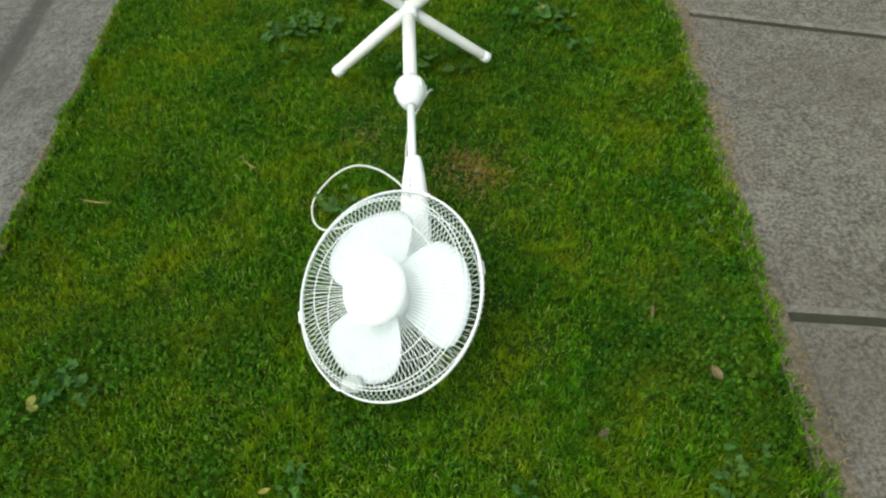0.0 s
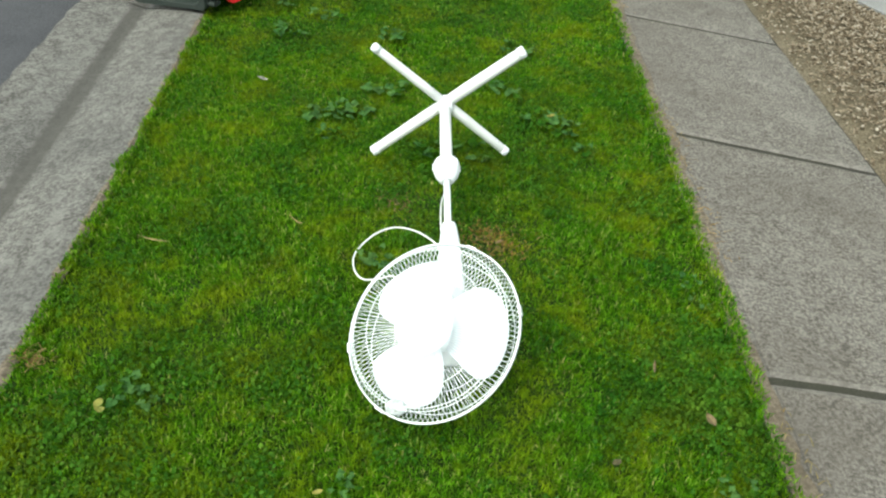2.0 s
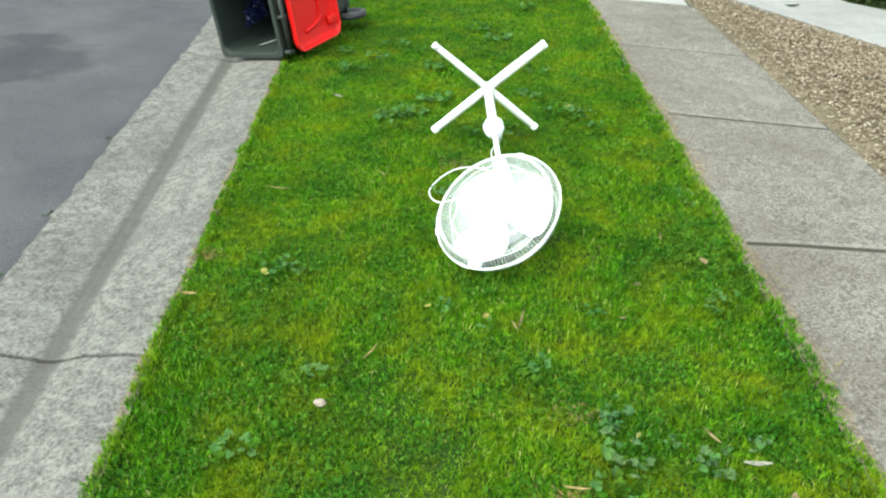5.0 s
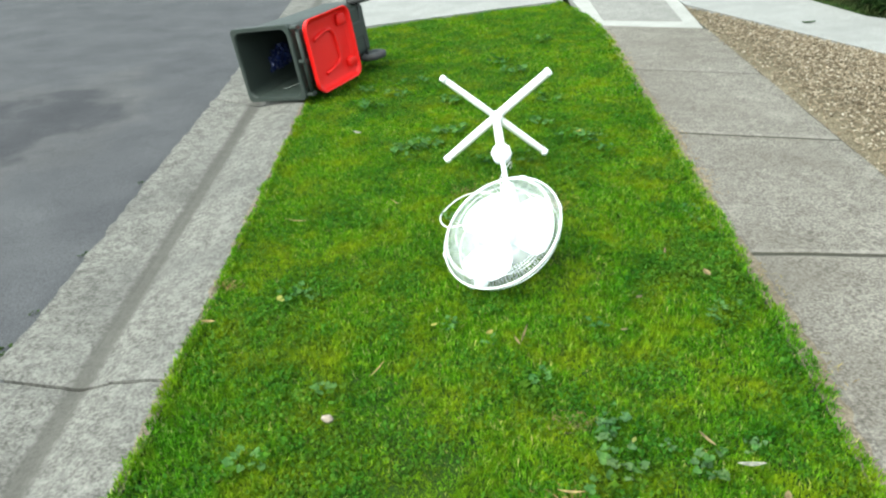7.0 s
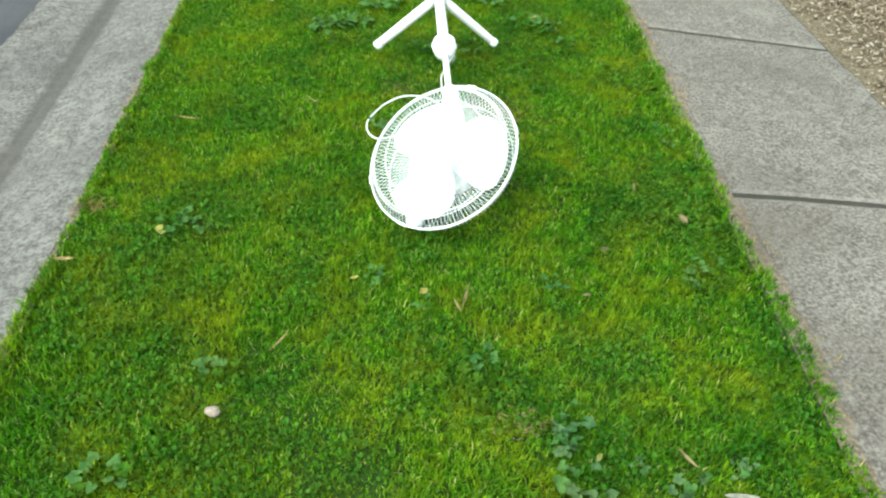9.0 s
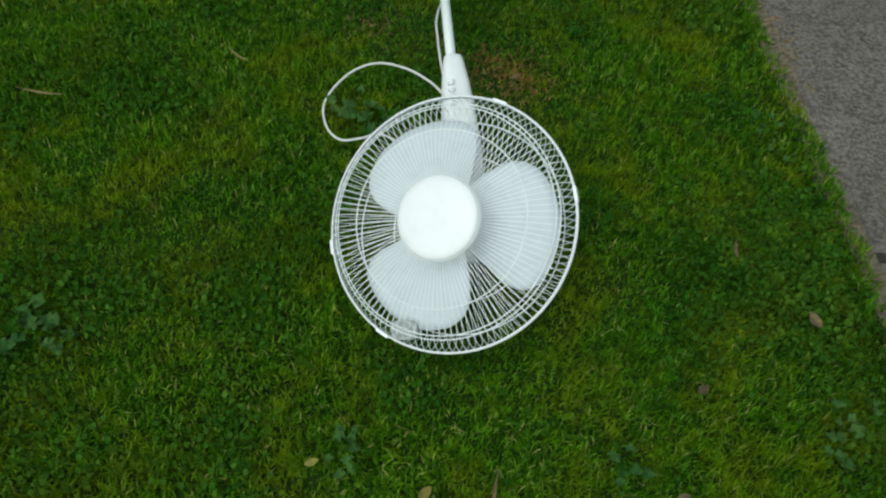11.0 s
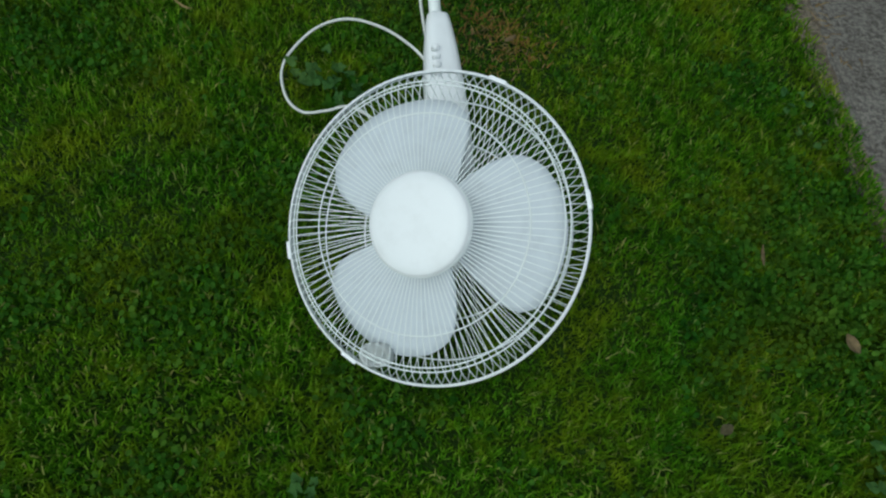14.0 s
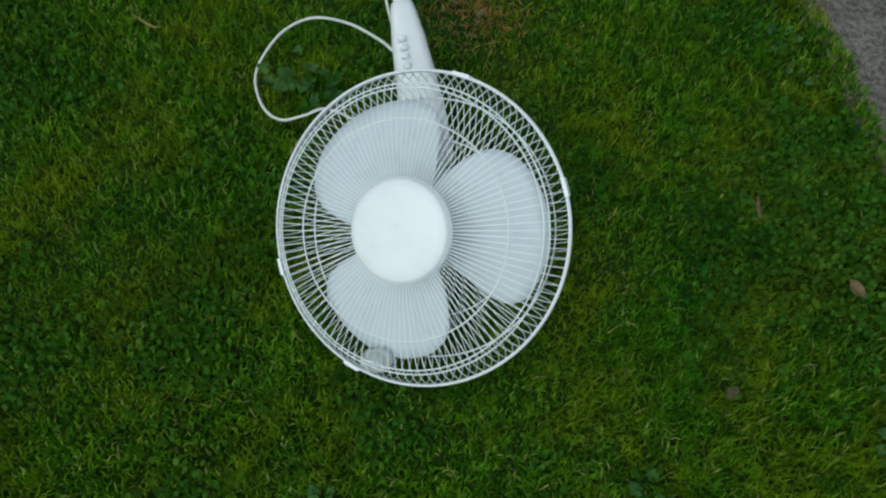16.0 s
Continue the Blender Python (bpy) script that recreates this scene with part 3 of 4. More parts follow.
for k in range(4):
    bm = bmesh.new()
    z = 0.084 + 0.0165 * k
    loft(bm, [[(x * s - 0.011, 0.024 + h, y * s + z) for x, y in rounded(0.013, 0.0105, 0.0045, 3)] for h, s in ((0, 1), (0.0085, 1), (0.0105, 0.75))])
    bm.transform(BOX)
    part("button", bm, WHITE, box, smooth=True)

# motor and neck behind the guard
bm = bmesh.new()
lathe(bm, [(0.02, -0.15), (0.042, -0.146), (0.054, -0.13), (0.058, -0.1), (0.06, -0.075), (0.05, -0.068), (0.012, -0.066), (0.008, 0.02)], 32, cap_first=True)
bm.transform(HEAD)
part("motor_housing", bm, WHITE, fan, smooth=True)
bm = bmesh.new()
sweep(bm, [HUB_C - HUB_N * 0.105, HUB_C - HUB_N * 0.1 + Vector((-0.008, 0.07, 0.008)), CROSS + POLE * 0.8], [0.034, 0.03, 0.026], 14)
part("tilt_neck", bm, WHITE, fan, smooth=True)

# guards
FRONT = [(0.068, 0.046), (0.1, 0.0475), (0.148, 0.044), (0.185, 0.034), (0.203, 0.022), (0.213, 0.008), (0.2155, 0.001)]
REAR = [(0.056, -0.07), (0.1, -0.071), (0.15, -0.066), (0.187, -0.052), (0.206, -0.033), (0.2135, -0.012), (0.2155, -0.002)]


def hoop(name, r, z, thick, parent, sides=6):
    bm = bmesh.new()
    sweep(bm, [(r * math.cos(k * math.tau / 96), r * math.sin(k * math.tau / 96), z) for k in range(96)], thick, sides, closed=True)
    bm.transform(HEAD)
    return part(name, bm, ENAMEL, parent, smooth=True)


def wires(parent, profile, count, swirl):
    """Radial guard wires, all on one mesh, turned round the axle."""
    bm = bmesh.new()
    pts = []
    for r, z in profile:
        b = swirl * (r - profile[0][0]) / 0.15
        pts.append((r * math.cos(b), r * math.sin(b), z))
    sweep(bm, pts, 0.00076, 4, caps=False)
    first = part("guard_wire", bm, ENAMEL, parent)
    first.matrix_basis = HEAD
    for k in range(1, count):
        w = new("guard_wire", first.data)
        w.parent = parent
        w.matrix_basis = HEAD @ Matrix.Rotation(k * math.tau / count, 4, "Z")


front = hoop("front_guard", 0.0705, 0.0462, 0.0016, fan)
rear = hoop("rear_guard", 0.0575, -0.07, 0.0016, fan)
wires(front, FRONT, 110, 0.0)
wires(rear, REAR, 110, 0.2)
for r, z in ((0.148, 0.0455), (0.19, 0.0325), (0.1965, 0.028)):
    hoop("wire_ring", r, z, 0.0011, front)
for r, z in ((0.13, -0.071), (0.187, -0.054)):
    hoop("wire_ring", r, z, 0.0013, rear)
bm = bmesh.new()
n = 120
secs = [[((0.2165 + dr) * math.cos(k * math.tau / n), (0.2165 + dr) * math.sin(k * math.tau / n), dz) for k in range(n)]
        for dr, dz in ((-0.001, 0.0045), (0.0022, 0.004), (0.0032, 0.0), (0.0022, -0.0045), (-0.001, -0.005), (-0.0012, 0.0), (-0.001, 0.0045))]
loft(bm, secs, False, False)
bm.transform(HEAD)
rim = part("rim_band", bm, WHITE, fan, smooth=True)
for deg in (64, 8, -123, 188):
    bm = bmesh.new()
    loft(bm, [[(0.2178 + x, y, z) for x, y in rounded(0.0055, 0.026, 0.002, 2)] for z in (-0.008, 0.0055, 0.007)])
    bm.transform(HEAD @ Matrix.Rotation(radians(deg), 4, "Z"))
    part("rim_clip", bm, WHITE, rim, smooth=False)
bm = bmesh.new()
lathe(bm, [(0.0705, 0.038), (0.071, 0.047), (0.0695, 0.053), (0.066, 0.0555), (0.055, 0.0575), (0.03, 0.0588), (0.001, 0.059)], 64, cap_last=True)
bm.transform(HEAD)
part("hub_cap", bm, WHITE, fan, "plain round white badge", smooth=True)
bm = bmesh.new()
lathe(bm, [(0.01, -0.055), (0.042, -0.052), (0.046, -0.04), (0.046, 0.012), (0.04, 0.02), (0.012, 0.024)], 32, cap_last=True)
bm.transform(HEAD)
part("blade_hub", bm, BLADE, fan, smooth=True)

OUTLINE = [(-56, 0.05), (-53, 0.1), (-50.5, 0.142), (-46.5, 0.1655), (-39, 0.1806), (-24, 0.1852), (-5, 0.1872), (12, 0.1842), (25, 0.1754), (34, 0.1611), (40, 0.1416), (45, 0.1129), (52, 0.075), (58, 0.05)]


def reach(a):
    for (a0, r0), (a1, r1) in zip(OUTLINE, OUTLINE[1:]):
        if a <= a1:
            return r0 + (r1 - r0) * (a - a0) / (a1 - a0)
    return 0.05


for centre in (117, -3, 241):
    bm = bmesh.new()
    grids = []
    for off in (0.0011, -0.0011):
        g = []
        for i in range(45):
            a = -56 + 114 * i / 44
            row = []
            for j in range(9):
                r = 0.04 + (reach(a) - 0.04) * j / 8
                z = -0.012 + 0.024 * (a / 52) * (1 - 0.25 * j / 8) + 0.006 * math.sin(math.pi * j / 8) + off
                b = radians(a + centre + 4 * (j / 8))
                row.append(bm.verts.new((r * math.cos(b), r * math.sin(b), z)))
            g.append(row)
        grids.append(g)
    for g in grids:
        for i in range(44):
            for j in range(8):
                bm.faces.new((g[i][j], g[i][j + 1], g[i + 1][j + 1], g[i + 1][j]))
    p, q = grids
    loop = [(i, 8) for i in range(45)] + [(44, j) for j in range(7, -1, -1)] + [(i, 0) for i in range(43, -1, -1)] + [(0, j) for j in range(1, 8)]
    for (i, j), (k, l) in zip(loop, loop[1:] + loop[:1]):
        bm.faces.new((p[i][j], p[k][l], q[k][l], q[i][j]))
    bmesh.ops.recalc_face_normals(bm, faces=bm.faces)
    bm.transform(HEAD)
    part("fan_blade", bm, BLADE, fan, "broad pale plastic blade", smooth=True)
# carry grip of the rear guard, a clear plastic lug
bm = bmesh.new()
loft(bm, [[(x * s - 0.08, y * s - 0.178, z) for x, y in rounded(0.046, 0.034, 0.0155)] for z, s in ((-0.016, 0.85), (-0.012, 1), (0.006, 1), (0.009, 0.8), (0.004, 0.7))])
bm.transform(HEAD @ Matrix.Rotation(radians(0), 4, "Z"))
part("guard_lug", bm, MILK, fan, "milky plastic lug on the guard", smooth=True)


def smooth_path(pts, per=8):
    pts = [Vector(p) for p in pts]
    pts = [2 * pts[0] - pts[1]] + pts + [2 * pts[-1] - pts[-2]]
    out = []
    for a, b, c, d in zip(pts, pts[1:], pts[2:], pts[3:]):
        for i in range(per):
            t = i / per
            out.append(0.5 * ((2 * b) + (c - a) * t + (2 * a - 5 * b + 4 * c - d) * t * t + (3 * b - a - 3 * c + d) * t ** 3))
    return out + [pts[-2]]


bm = bmesh.new()
sweep(bm, smooth_path([(0.03, 0.385, 0.1), (0.0, 0.412, 0.112), (-0.05, 0.465, 0.1), (-0.11, 0.507, 0.075), (-0.165, 0.51, 0.045), (-0.208, 0.475, 0.018), (-0.222, 0.43, 0.008), (-0.208, 0.37, 0.008),
                       (-0.178, 0.339, 0.01), (-0.137, 0.337, 0.02), (-0.095, 0.335, 0.035), (-0.03, 0.29, 0.035), (0.03, 0.23, 0.04)]), 0.0026, 8)
part("power_cord", bm, CORD, fan, "thin white looped power cord", smooth=True)
bm = bmesh.new()
sweep(bm, smooth_path([(0.03, 0.42, 0.1), (0.021, 0.5, 0.105), (0.018, 0.57, 0.1), (0.018, 0.65, 0.085), (0.03, 0.72, 0.08), (0.06, 0.79, 0.1), (0.066, 0.86, 0.06), (0.062, 0.93, 0.012)]), 0.0028, 8)
part("power_cord", bm, CORD, fan, "thin white cord end", smooth=True)

# ---------------------------------------------------------------- wheelie bin on its side
PSI = radians(22)
d_ax = Vector((math.sin(PSI), math.cos(PSI), 0))
e_ax = Vector((math.cos(PSI), -math.sin(PSI), 0))
BIN_H = 0.94
mouth = Vector((-1.43, 2.31, 0.182))
foot = mouth + d_ax * BIN_H
wheelie = thing("wheelie_bin", "dark green wheelie bin tipped on its side, red lid flung open", "bin",
                Matrix(((0, e_ax.x, -d_ax.x, foot.x), (0, e_ax.y, -d_ax.y, foot.y), (-1, 0, 0, foot.z), (0, 0, 0, 1))) @ Matrix.Rotation(radians(7), 4, "Z") @ Matrix.Translation((0, 0, BIN_H)) @ Matrix.Rotation(radians(3), 4, "Y") @ Matrix.Translation((0, 0, -BIN_H)))


def shell(sections, n=5):
    return [[(x, y + oy, z) for x, y in rounded(w, d, r, n)] for z, w, d, r, oy in sections]


bm = bmesh.new()
loft(bm, shell([(0.0, 0.34, 0.32, 0.04, 0.0), (0.02, 0.365, 0.345, 0.05, 0.0), (0.3, 0.388, 0.375, 0.055, 0.0), (0.62, 0.41, 0.405, 0.06, 0.0), (0.84, 0.422, 0.42, 0.06, 0.0),
                (0.843, 0.44, 0.437, 0.055, 0.0), (0.9, 0.445, 0.442, 0.055, 0.0), (0.906, 0.468, 0.46, 0.03, 0.0), (0.934, 0.47, 0.462, 0.03, 0.0), (0.94, 0.464, 0.456, 0.03, 0.0),
                (0.94, 0.42, 0.415, 0.05, 0.0), (0.928, 0.41, 0.405, 0.05, 0.0), (0.6, 0.39, 0.382, 0.05, 0.0), (0.03, 0.335, 0.315, 0.045, 0.0)]))
body = part("body", bm, BIN, wheelie)
for y0 in (-1, 1):
    bm = bmesh.new()
    loft(bm, [[(x, y0 * (0.172 + 0.04 * z) + y * 0.5, z) for x, y in rounded(0.11, 0.02, 0.008, 2)] for z in (0.06, 0.4, 0.78)])
    part("moulded_rib", bm, BIN, body)
# hinge bar and handle along the back of the mouth
bm = bmesh.new()
sweep(bm, [(-0.2, 0.258, 0.9), (0.2, 0.258, 0.9)], 0.013, 12)
handle = part("handle_bar", bm, BIN, wheelie, smooth=True)
for x in (-0.205, 0.0, 0.205):
    bm = bmesh.new()
    loft(bm, [[(x + px, y, 0.9 + py) for px, py in rounded(0.022, 0.05, 0.01, 3)] for y in (0.215, 0.262, 0.272)])
    part("hinge_lug", bm, BIN, handle)

# lid: a shallow tray swung right round against the back
LID = Matrix.Translation((0, 0.277, 0.87)) @ Matrix.Rotation(radians(2), 4, "X")


def tray(sections):
    return [[(x * 0.97, h, -0.236 + z * 0.92) for x, z in rounded(w, l, r, 5)] for h, w, l, r in sections]


bm = bmesh.new()
loft(bm, tray([(-0.03, 0.3, 0.32, 0.06), (-0.026, 0.42, 0.45, 0.07), (-0.005, 0.46, 0.5, 0.07), (0.026, 0.474, 0.515, 0.07), (0.03, 0.47, 0.51, 0.07), (0.027, 0.452, 0.492, 0.062),
               (0.004, 0.435, 0.474, 0.06), (-0.012, 0.4, 0.43, 0.06), (-0.018, 0.29, 0.31, 0.05)]))
bm.transform(LID)
lid = part("lid", bm, RED, wheelie, "bright red plastic lid, underside out")
bm = bmesh.new()
sweep(bm, smooth_path([(-0.09, -0.012, -0.1), (-0.115, -0.012, -0.2), (-0.115, -0.012, -0.27), (-0.07, -0.012, -0.31), (0.05, -0.012, -0.325), (0.1, -0.012, -0.3), (0.125, -0.012, -0.22), (0.135, -0.012, -0.15)], 5), 0.012, 8)
bm.transform(LID)
part("lid_ridge", bm, RED, lid, smooth=True)
bm = bmesh.new()
loft(bm, [[(x * s + 0.13, h, z * s - 0.43) for x, z in rounded(0.06, 0.1, 0.02, 3)] for h, s in ((-0.012, 1.1), (0.012, 1), (0.016, 0.8))])
bm.transform(LID)
part("lid_grip", bm, RED, lid, smooth=True)
bm = bmesh.new()
loft(bm, [[(x * s - 0.15, h, z * s - 0.4) for x, z in rounded(0.07, 0.08, 0.02, 3)] for h, s in ((-0.012, 1.1), (0.008, 1), (0.012, 0.8))])
bm.transform(LID)
part("lid_grip", bm, RED, lid, smooth=True)

bm = bmesh.new()
sweep(bm, [(-0.2, 0.17, 0.075), (0.2, 0.17, 0.075)], 0.011, 10)
part("axle", bm, TYRE, wheelie, smooth=True)
for s in (-1, 1):
    bm = bmesh.new()
    lathe(bm, [(0.05, -0.02), (0.085, -0.022), (0.098, -0.016), (0.1, 0.0), (0.098, 0.016), (0.085, 0.022), (0.05, 0.02)], 32)
    bm.transform(Matrix.Translation((s * 0.2, 0.2, 0.055)) @ Matrix.Rotation(radians(90), 4, "Y"))
    tyre = part("wheel", bm, TYRE, wheelie, "black wheel with rubber tyre", smooth=True)
    bm = bmesh.new()
    lathe(bm, [(0.012, -0.016), (0.05, -0.012), (0.062, -0.018), (0.062, 0.018), (0.05, 0.012), (0.012, 0.016)], 24, True, True)
    bm.transform(Matrix.Translation((s * 0.2, 0.2, 0.055)) @ Matrix.Rotation(radians(90), 4, "Y"))
    part("wheel_rim", bm, BIN, tyre, smooth=True)

# scraps inside the bin
bm = bmesh.new()
NG = 26
g = []
for i in range(NG):
    row = []
    for j in range(NG):
        u, v = i / (NG - 1), j / (NG - 1)
        p = Vector((0.1 - 0.15 * u * (0.75 + 0.25 * math.sin(3.1 * v + 0.4)), -0.178 + 0.012 * v, 0.5 + 0.24 * v))
        fold = noise.noise(p * 26) + 0.6 * noise.noise(p * 60)
        row.append(bm.verts.new(p + Vector((0.02 * noise.noise(p * 30 + Vector((3, 0, 0))), 0.012 + 0.02 * fold, 0.02 * noise.noise(p * 33)))))
    g.append(row)
for i, j in itertools.product(range(NG - 1), range(NG - 1)):
    bm.faces.new((g[i][j], g[i + 1][j], g[i + 1][j + 1], g[i][j + 1]))
bm.transform(wheelie.matrix_world)
tagged(part("rubbish_bag", bm, BAG), "crumpled dark blue plastic bag inside the bin", "bag")
bm = bmesh.new()
sweep(bm, [(0.19, -0.02, 0.82), (0.176, 0.11, 0.6)], 0.0014, 6)
bm.transform(wheelie.matrix_world)
tagged(part("stick", bm, CORD), "thin pale stick lying inside the bin", "stick")

# ---------------------------------------------------------------- plants and litter on the verge
def leaf_mesh(name, material, lobed, seed):
    """One rounded, lobed leaf of unit radius, slightly cupped."""
    r = random.Random(seed)
    bm = bmesh.new()
    n = 16
    rim_v = []
    for i in range(n):
        b = i * math.tau / n
        rr = (0.82 + 0.18 * math.cos(lobed * b)) * (0.45 if i == n // 2 else 1) * r.uniform(0.92, 1.08)
        rim_v.append(bm.verts.new((rr * math.cos(b), rr * math.sin(b), 0.16 * math.cos(2 * b) + r.uniform(-0.06, 0.06))))
    c = bm.verts.new((0, 0, -0.12))
    for i in range(n):
        bm.faces.new((c, rim_v[i], rim_v[(i + 1) % n]))
    me = bpy.data.meshes.new(name)
    bm.to_mesh(me)
    bm.free()
    me.materials.append(material)
    return me


def weed(x, y, size, count, meshes, label, group, tilt, lift, rng, big=1.0):
    t = thing("weed", label, "weed", pose(x, y, ground_z(x)), group)
    for k in range(count):
        a = rng.uniform(0, math.tau)
        dist = size * math.sqrt(rng.uniform(0.01, 1.0))
        ob = new("leaf", rng.choice(meshes))
        ob.parent = t
        s = size * rng.uniform(0.22, 0.36) * big
        ob.matrix_basis = Matrix.LocRotScale((dist * math.cos(a), dist * math.sin(a), lift + rng.uniform(-0.006, 0.008)), Euler((rng.uniform(-tilt, tilt), rng.uniform(-tilt, tilt), a)), (s, s * 0.9, s))


rng = random.Random(11)
GREENS = [leaf_mesh("leaf", WEED, 5, 1), leaf_mesh("leaf", WEED, 3, 2), leaf_mesh("leaf", CLOVER, 5, 3)]
DARKS = [leaf_mesh("leaf", SHRUB, 5, 7), leaf_mesh("leaf", SHRUB, 3, 8)]
GREYS = [leaf_mesh("leaf", GREY_LEAF, 3, 4), leaf_mesh("leaf", GREY_LEAF, 5, 5), leaf_mesh("leaf", WEED, 3, 6)]
for x, y, s in ((-0.365, 1.336, 0.09), (-0.47, 1.3, 0.075), (-0.02, 1.1, 0.075), (0.121, 1.08, 0.08), (0.382, 1.376, 0.09), (0.462, 1.274, 0.08), (0.254, 1.58, 0.08), (-0.235, 1.556, 0.09), (-0.42, 1.15, 0.05), (0.52, 1.12, 0.05),
                (-0.75, 2.1, 0.09), (-0.62, 2.3, 0.08), (-0.55, 2.6, 0.08), (-0.85, 2.45, 0.07), (0.1, 2.7, 0.1), (0.0, 3.0, 0.09), (0.35, 3.6, 0.09), (-0.3, 2.1, 0.08), (0.3, 2.0, 0.08),
                (-0.69, -0.1, 0.05), (-0.63, -0.12, 0.04), (-0.158, 0.448, 0.05), (-0.125, 0.405, 0.055), (-0.136, -0.312, 0.035), (-0.12, -0.34, 0.03), (-0.11, 0.41, 0.035), (0.74, 0.42, 0.035), (0.75, 0.33, 0.03), (-0.02, -0.42, 0.03), (0.12, -0.62, 0.05), (-0.6, -0.9, 0.05), (0.66, -0.31, 0.045), (0.7, -0.25, 0.04), (0.25, -1.02, 0.05), (-0.45, -0.6, 0.05), (0.3, -0.35, 0.04)):
    weed(x, y, s, int(7 + 60 * s), GREENS, "low broad-leaved green weed in the lawn", "weeds in the lawn", 0.45, 0.017, rng)
for x, y, s in ((0.282, -0.766, 0.045), (0.29, -0.856, 0.04), (0.291, -0.948, 0.055), (0.408, -0.872, 0.022), (0.494, -0.907, 0.045), (0.477, -0.951, 0.045), (0.6, -0.882, 0.028), (0.27, -0.81, 0.03)):
    weed(x, y, s, 9, GREYS, "sprawling weed with dusty grey-green leaves", "grey-green weeds", 0.6, 0.02, rng, 1.05)


for y, s in ((-0.32, 0.03), (-0.1, 0.022), (0.35, 0.025), (-0.36, 0.02), (1.1, 0.02)):
    x = kerb_lip(y) - 0.012
    t = thing("weed", "small tuft of weed at the edge of the road", "weed", pose(x, y, -0.103), "weeds at the road edge")
    for k in range(7):
        ob = new("leaf", rng.choice(DARKS))
        ob.parent = t
        a = rng.uniform(0, math.tau)
        ob.matrix_basis = Matrix.LocRotScale((s * 0.5 * math.cos(a), s * 0.9 * math.sin(a), 0.006), Euler((rng.uniform(-0.6, 0.6), rng.uniform(-0.6, 0.6), a)), (s * 0.3,) * 3)


def litter(name, x, y, length, width, turn, material, label, curl=0.25, z=0.024):
    bm = bmesh.new()
    n = 6
    a, b = [], []
    for i in range(n + 1):
        u = i / n - 0.5
        w = width / 2 * max(0.08, math.cos(u * math.pi)) ** 0.7
        h = curl * length * u * u
        a.append(bm.verts.new((u * length, w, h + 0.1 * w)))
        b.append(bm.verts.new((u * length, -w, h + 0.1 * w)))
    c = [bm.verts.new(((i / n - 0.5) * length, 0, curl * length * (i / n - 0.5) ** 2 - 0.15 * width)) for i in range(n + 1)]
    for i in range(n):
        bm.faces.new((a[i], a[i + 1], c[i + 1], c[i]))
        bm.faces.new((c[i], c[i + 1], b[i + 1], b[i]))
    bm.transform(pose(x, y, ground_z(x) + z, rng.uniform(-15, 15), rng.uniform(-15, 15), turn))
    return tagged(part(name, bm, material), label, "leaf" if "leaf" in name else "twig", "litter on the lawn")


litter("fallen_leaf", -0.722, -0.15, 0.026, 0.022, 70, YELLOW, "small yellow fallen leaf on the lawn")
litter("fallen_leaf", -0.712, -0.168, 0.022, 0.018, 20, YELLOW, "small crumpled yellow leaf on the lawn", 0.8)
litter("fallen_leaf", -0.186, -0.343, 0.022, 0.013, 20, YELLOW, "small yellow fallen leaf on the lawn")
litter("fallen_leaf", -0.016, -0.392, 0.03, 0.016, 50, YELLOW, "pale curled fallen leaf on the lawn")
litter("fallen_leaf", 0.682, -0.09, 0.034, 0.02, -60, DEAD, "small brown fallen leaf on the lawn")
litter("fallen_leaf", 0.375, -0.4, 0.022, 0.012, 10, DEAD, "small brown fallen leaf on the lawn")
litter("fallen_leaf", 0.446, -0.224, 0.024, 0.016, 30, DEAD, "small brown fallen leaf on the lawn")
litter("fallen_leaf", -0.753, 1.544, 0.045, 0.02, -5, PALE_LEAF, "pale dry fallen leaf on the lawn")
litter("fallen_leaf", 0.575, -0.944, 0.06, 0.015, -10, PALE_LEAF, "long pale dry gum leaf on the lawn")
litter("fallen_leaf", 0.41, 1.36, 0.03, 0.018, 15, YELLOW, "small yellow fallen leaf on the lawn")
litter("fallen_leaf", 0.2, 0.54, 0.03, 0.013, 40, DEAD, "small orange-brown fallen leaf on thatch")
litter("fallen_leaf", -0.923, -0.28, 0.045, 0.012, 20, STRAW, "dry strip of leaf at the kerb edge")
litter("twig", -0.413, 0.58, 0.075, 0.005, -40, STRAW, "thin dry bent twig on the lawn", 0.9)
litter("twig", -0.81, 0.454, 0.1, 0.005, -8, STRAW, "thin dry twig on the lawn")
litter("twig", 0.579, 0.066, 0.04, 0.007, 80, DEAD, "short dry brown twig on the lawn")
litter("twig", 0.065, -0.44, 0.05, 0.006, 110, DEAD, "short forked dry stalk in the lawn", 0.1)
litter("twig", 0.085, -0.405, 0.1, 0.006, 78, DEAD, "dry brown stalk in the lawn", 0.1)
litter("twig", -0.33, -0.56, 0.07, 0.005, 60, STRAW, "thin dry stalk in the lawn")
litter("twig", 0.498, -0.861, 0.05, 0.008, -50, DEAD, "dry brown twig among weeds")
bm = bmesh.new()
bmesh.ops.create_icosphere(bm, subdivisions=3, radius=0.0145)
for v in bm.verts:
    v.co *= 1 + 0.5 * noise.noise(v.co * 45) + 0.25 * noise.noise(v.co * 110)
bm.transform(pose(-0.436, -0.749, ground_z(-0.436) + 0.012, 0, 10, 20) @ Matrix.Diagonal((1.1, 0.8, 0.6, 1)))
tagged(part("pebble", bm, STONE, smooth=True), "small pale pebble on the lawn", "stone")

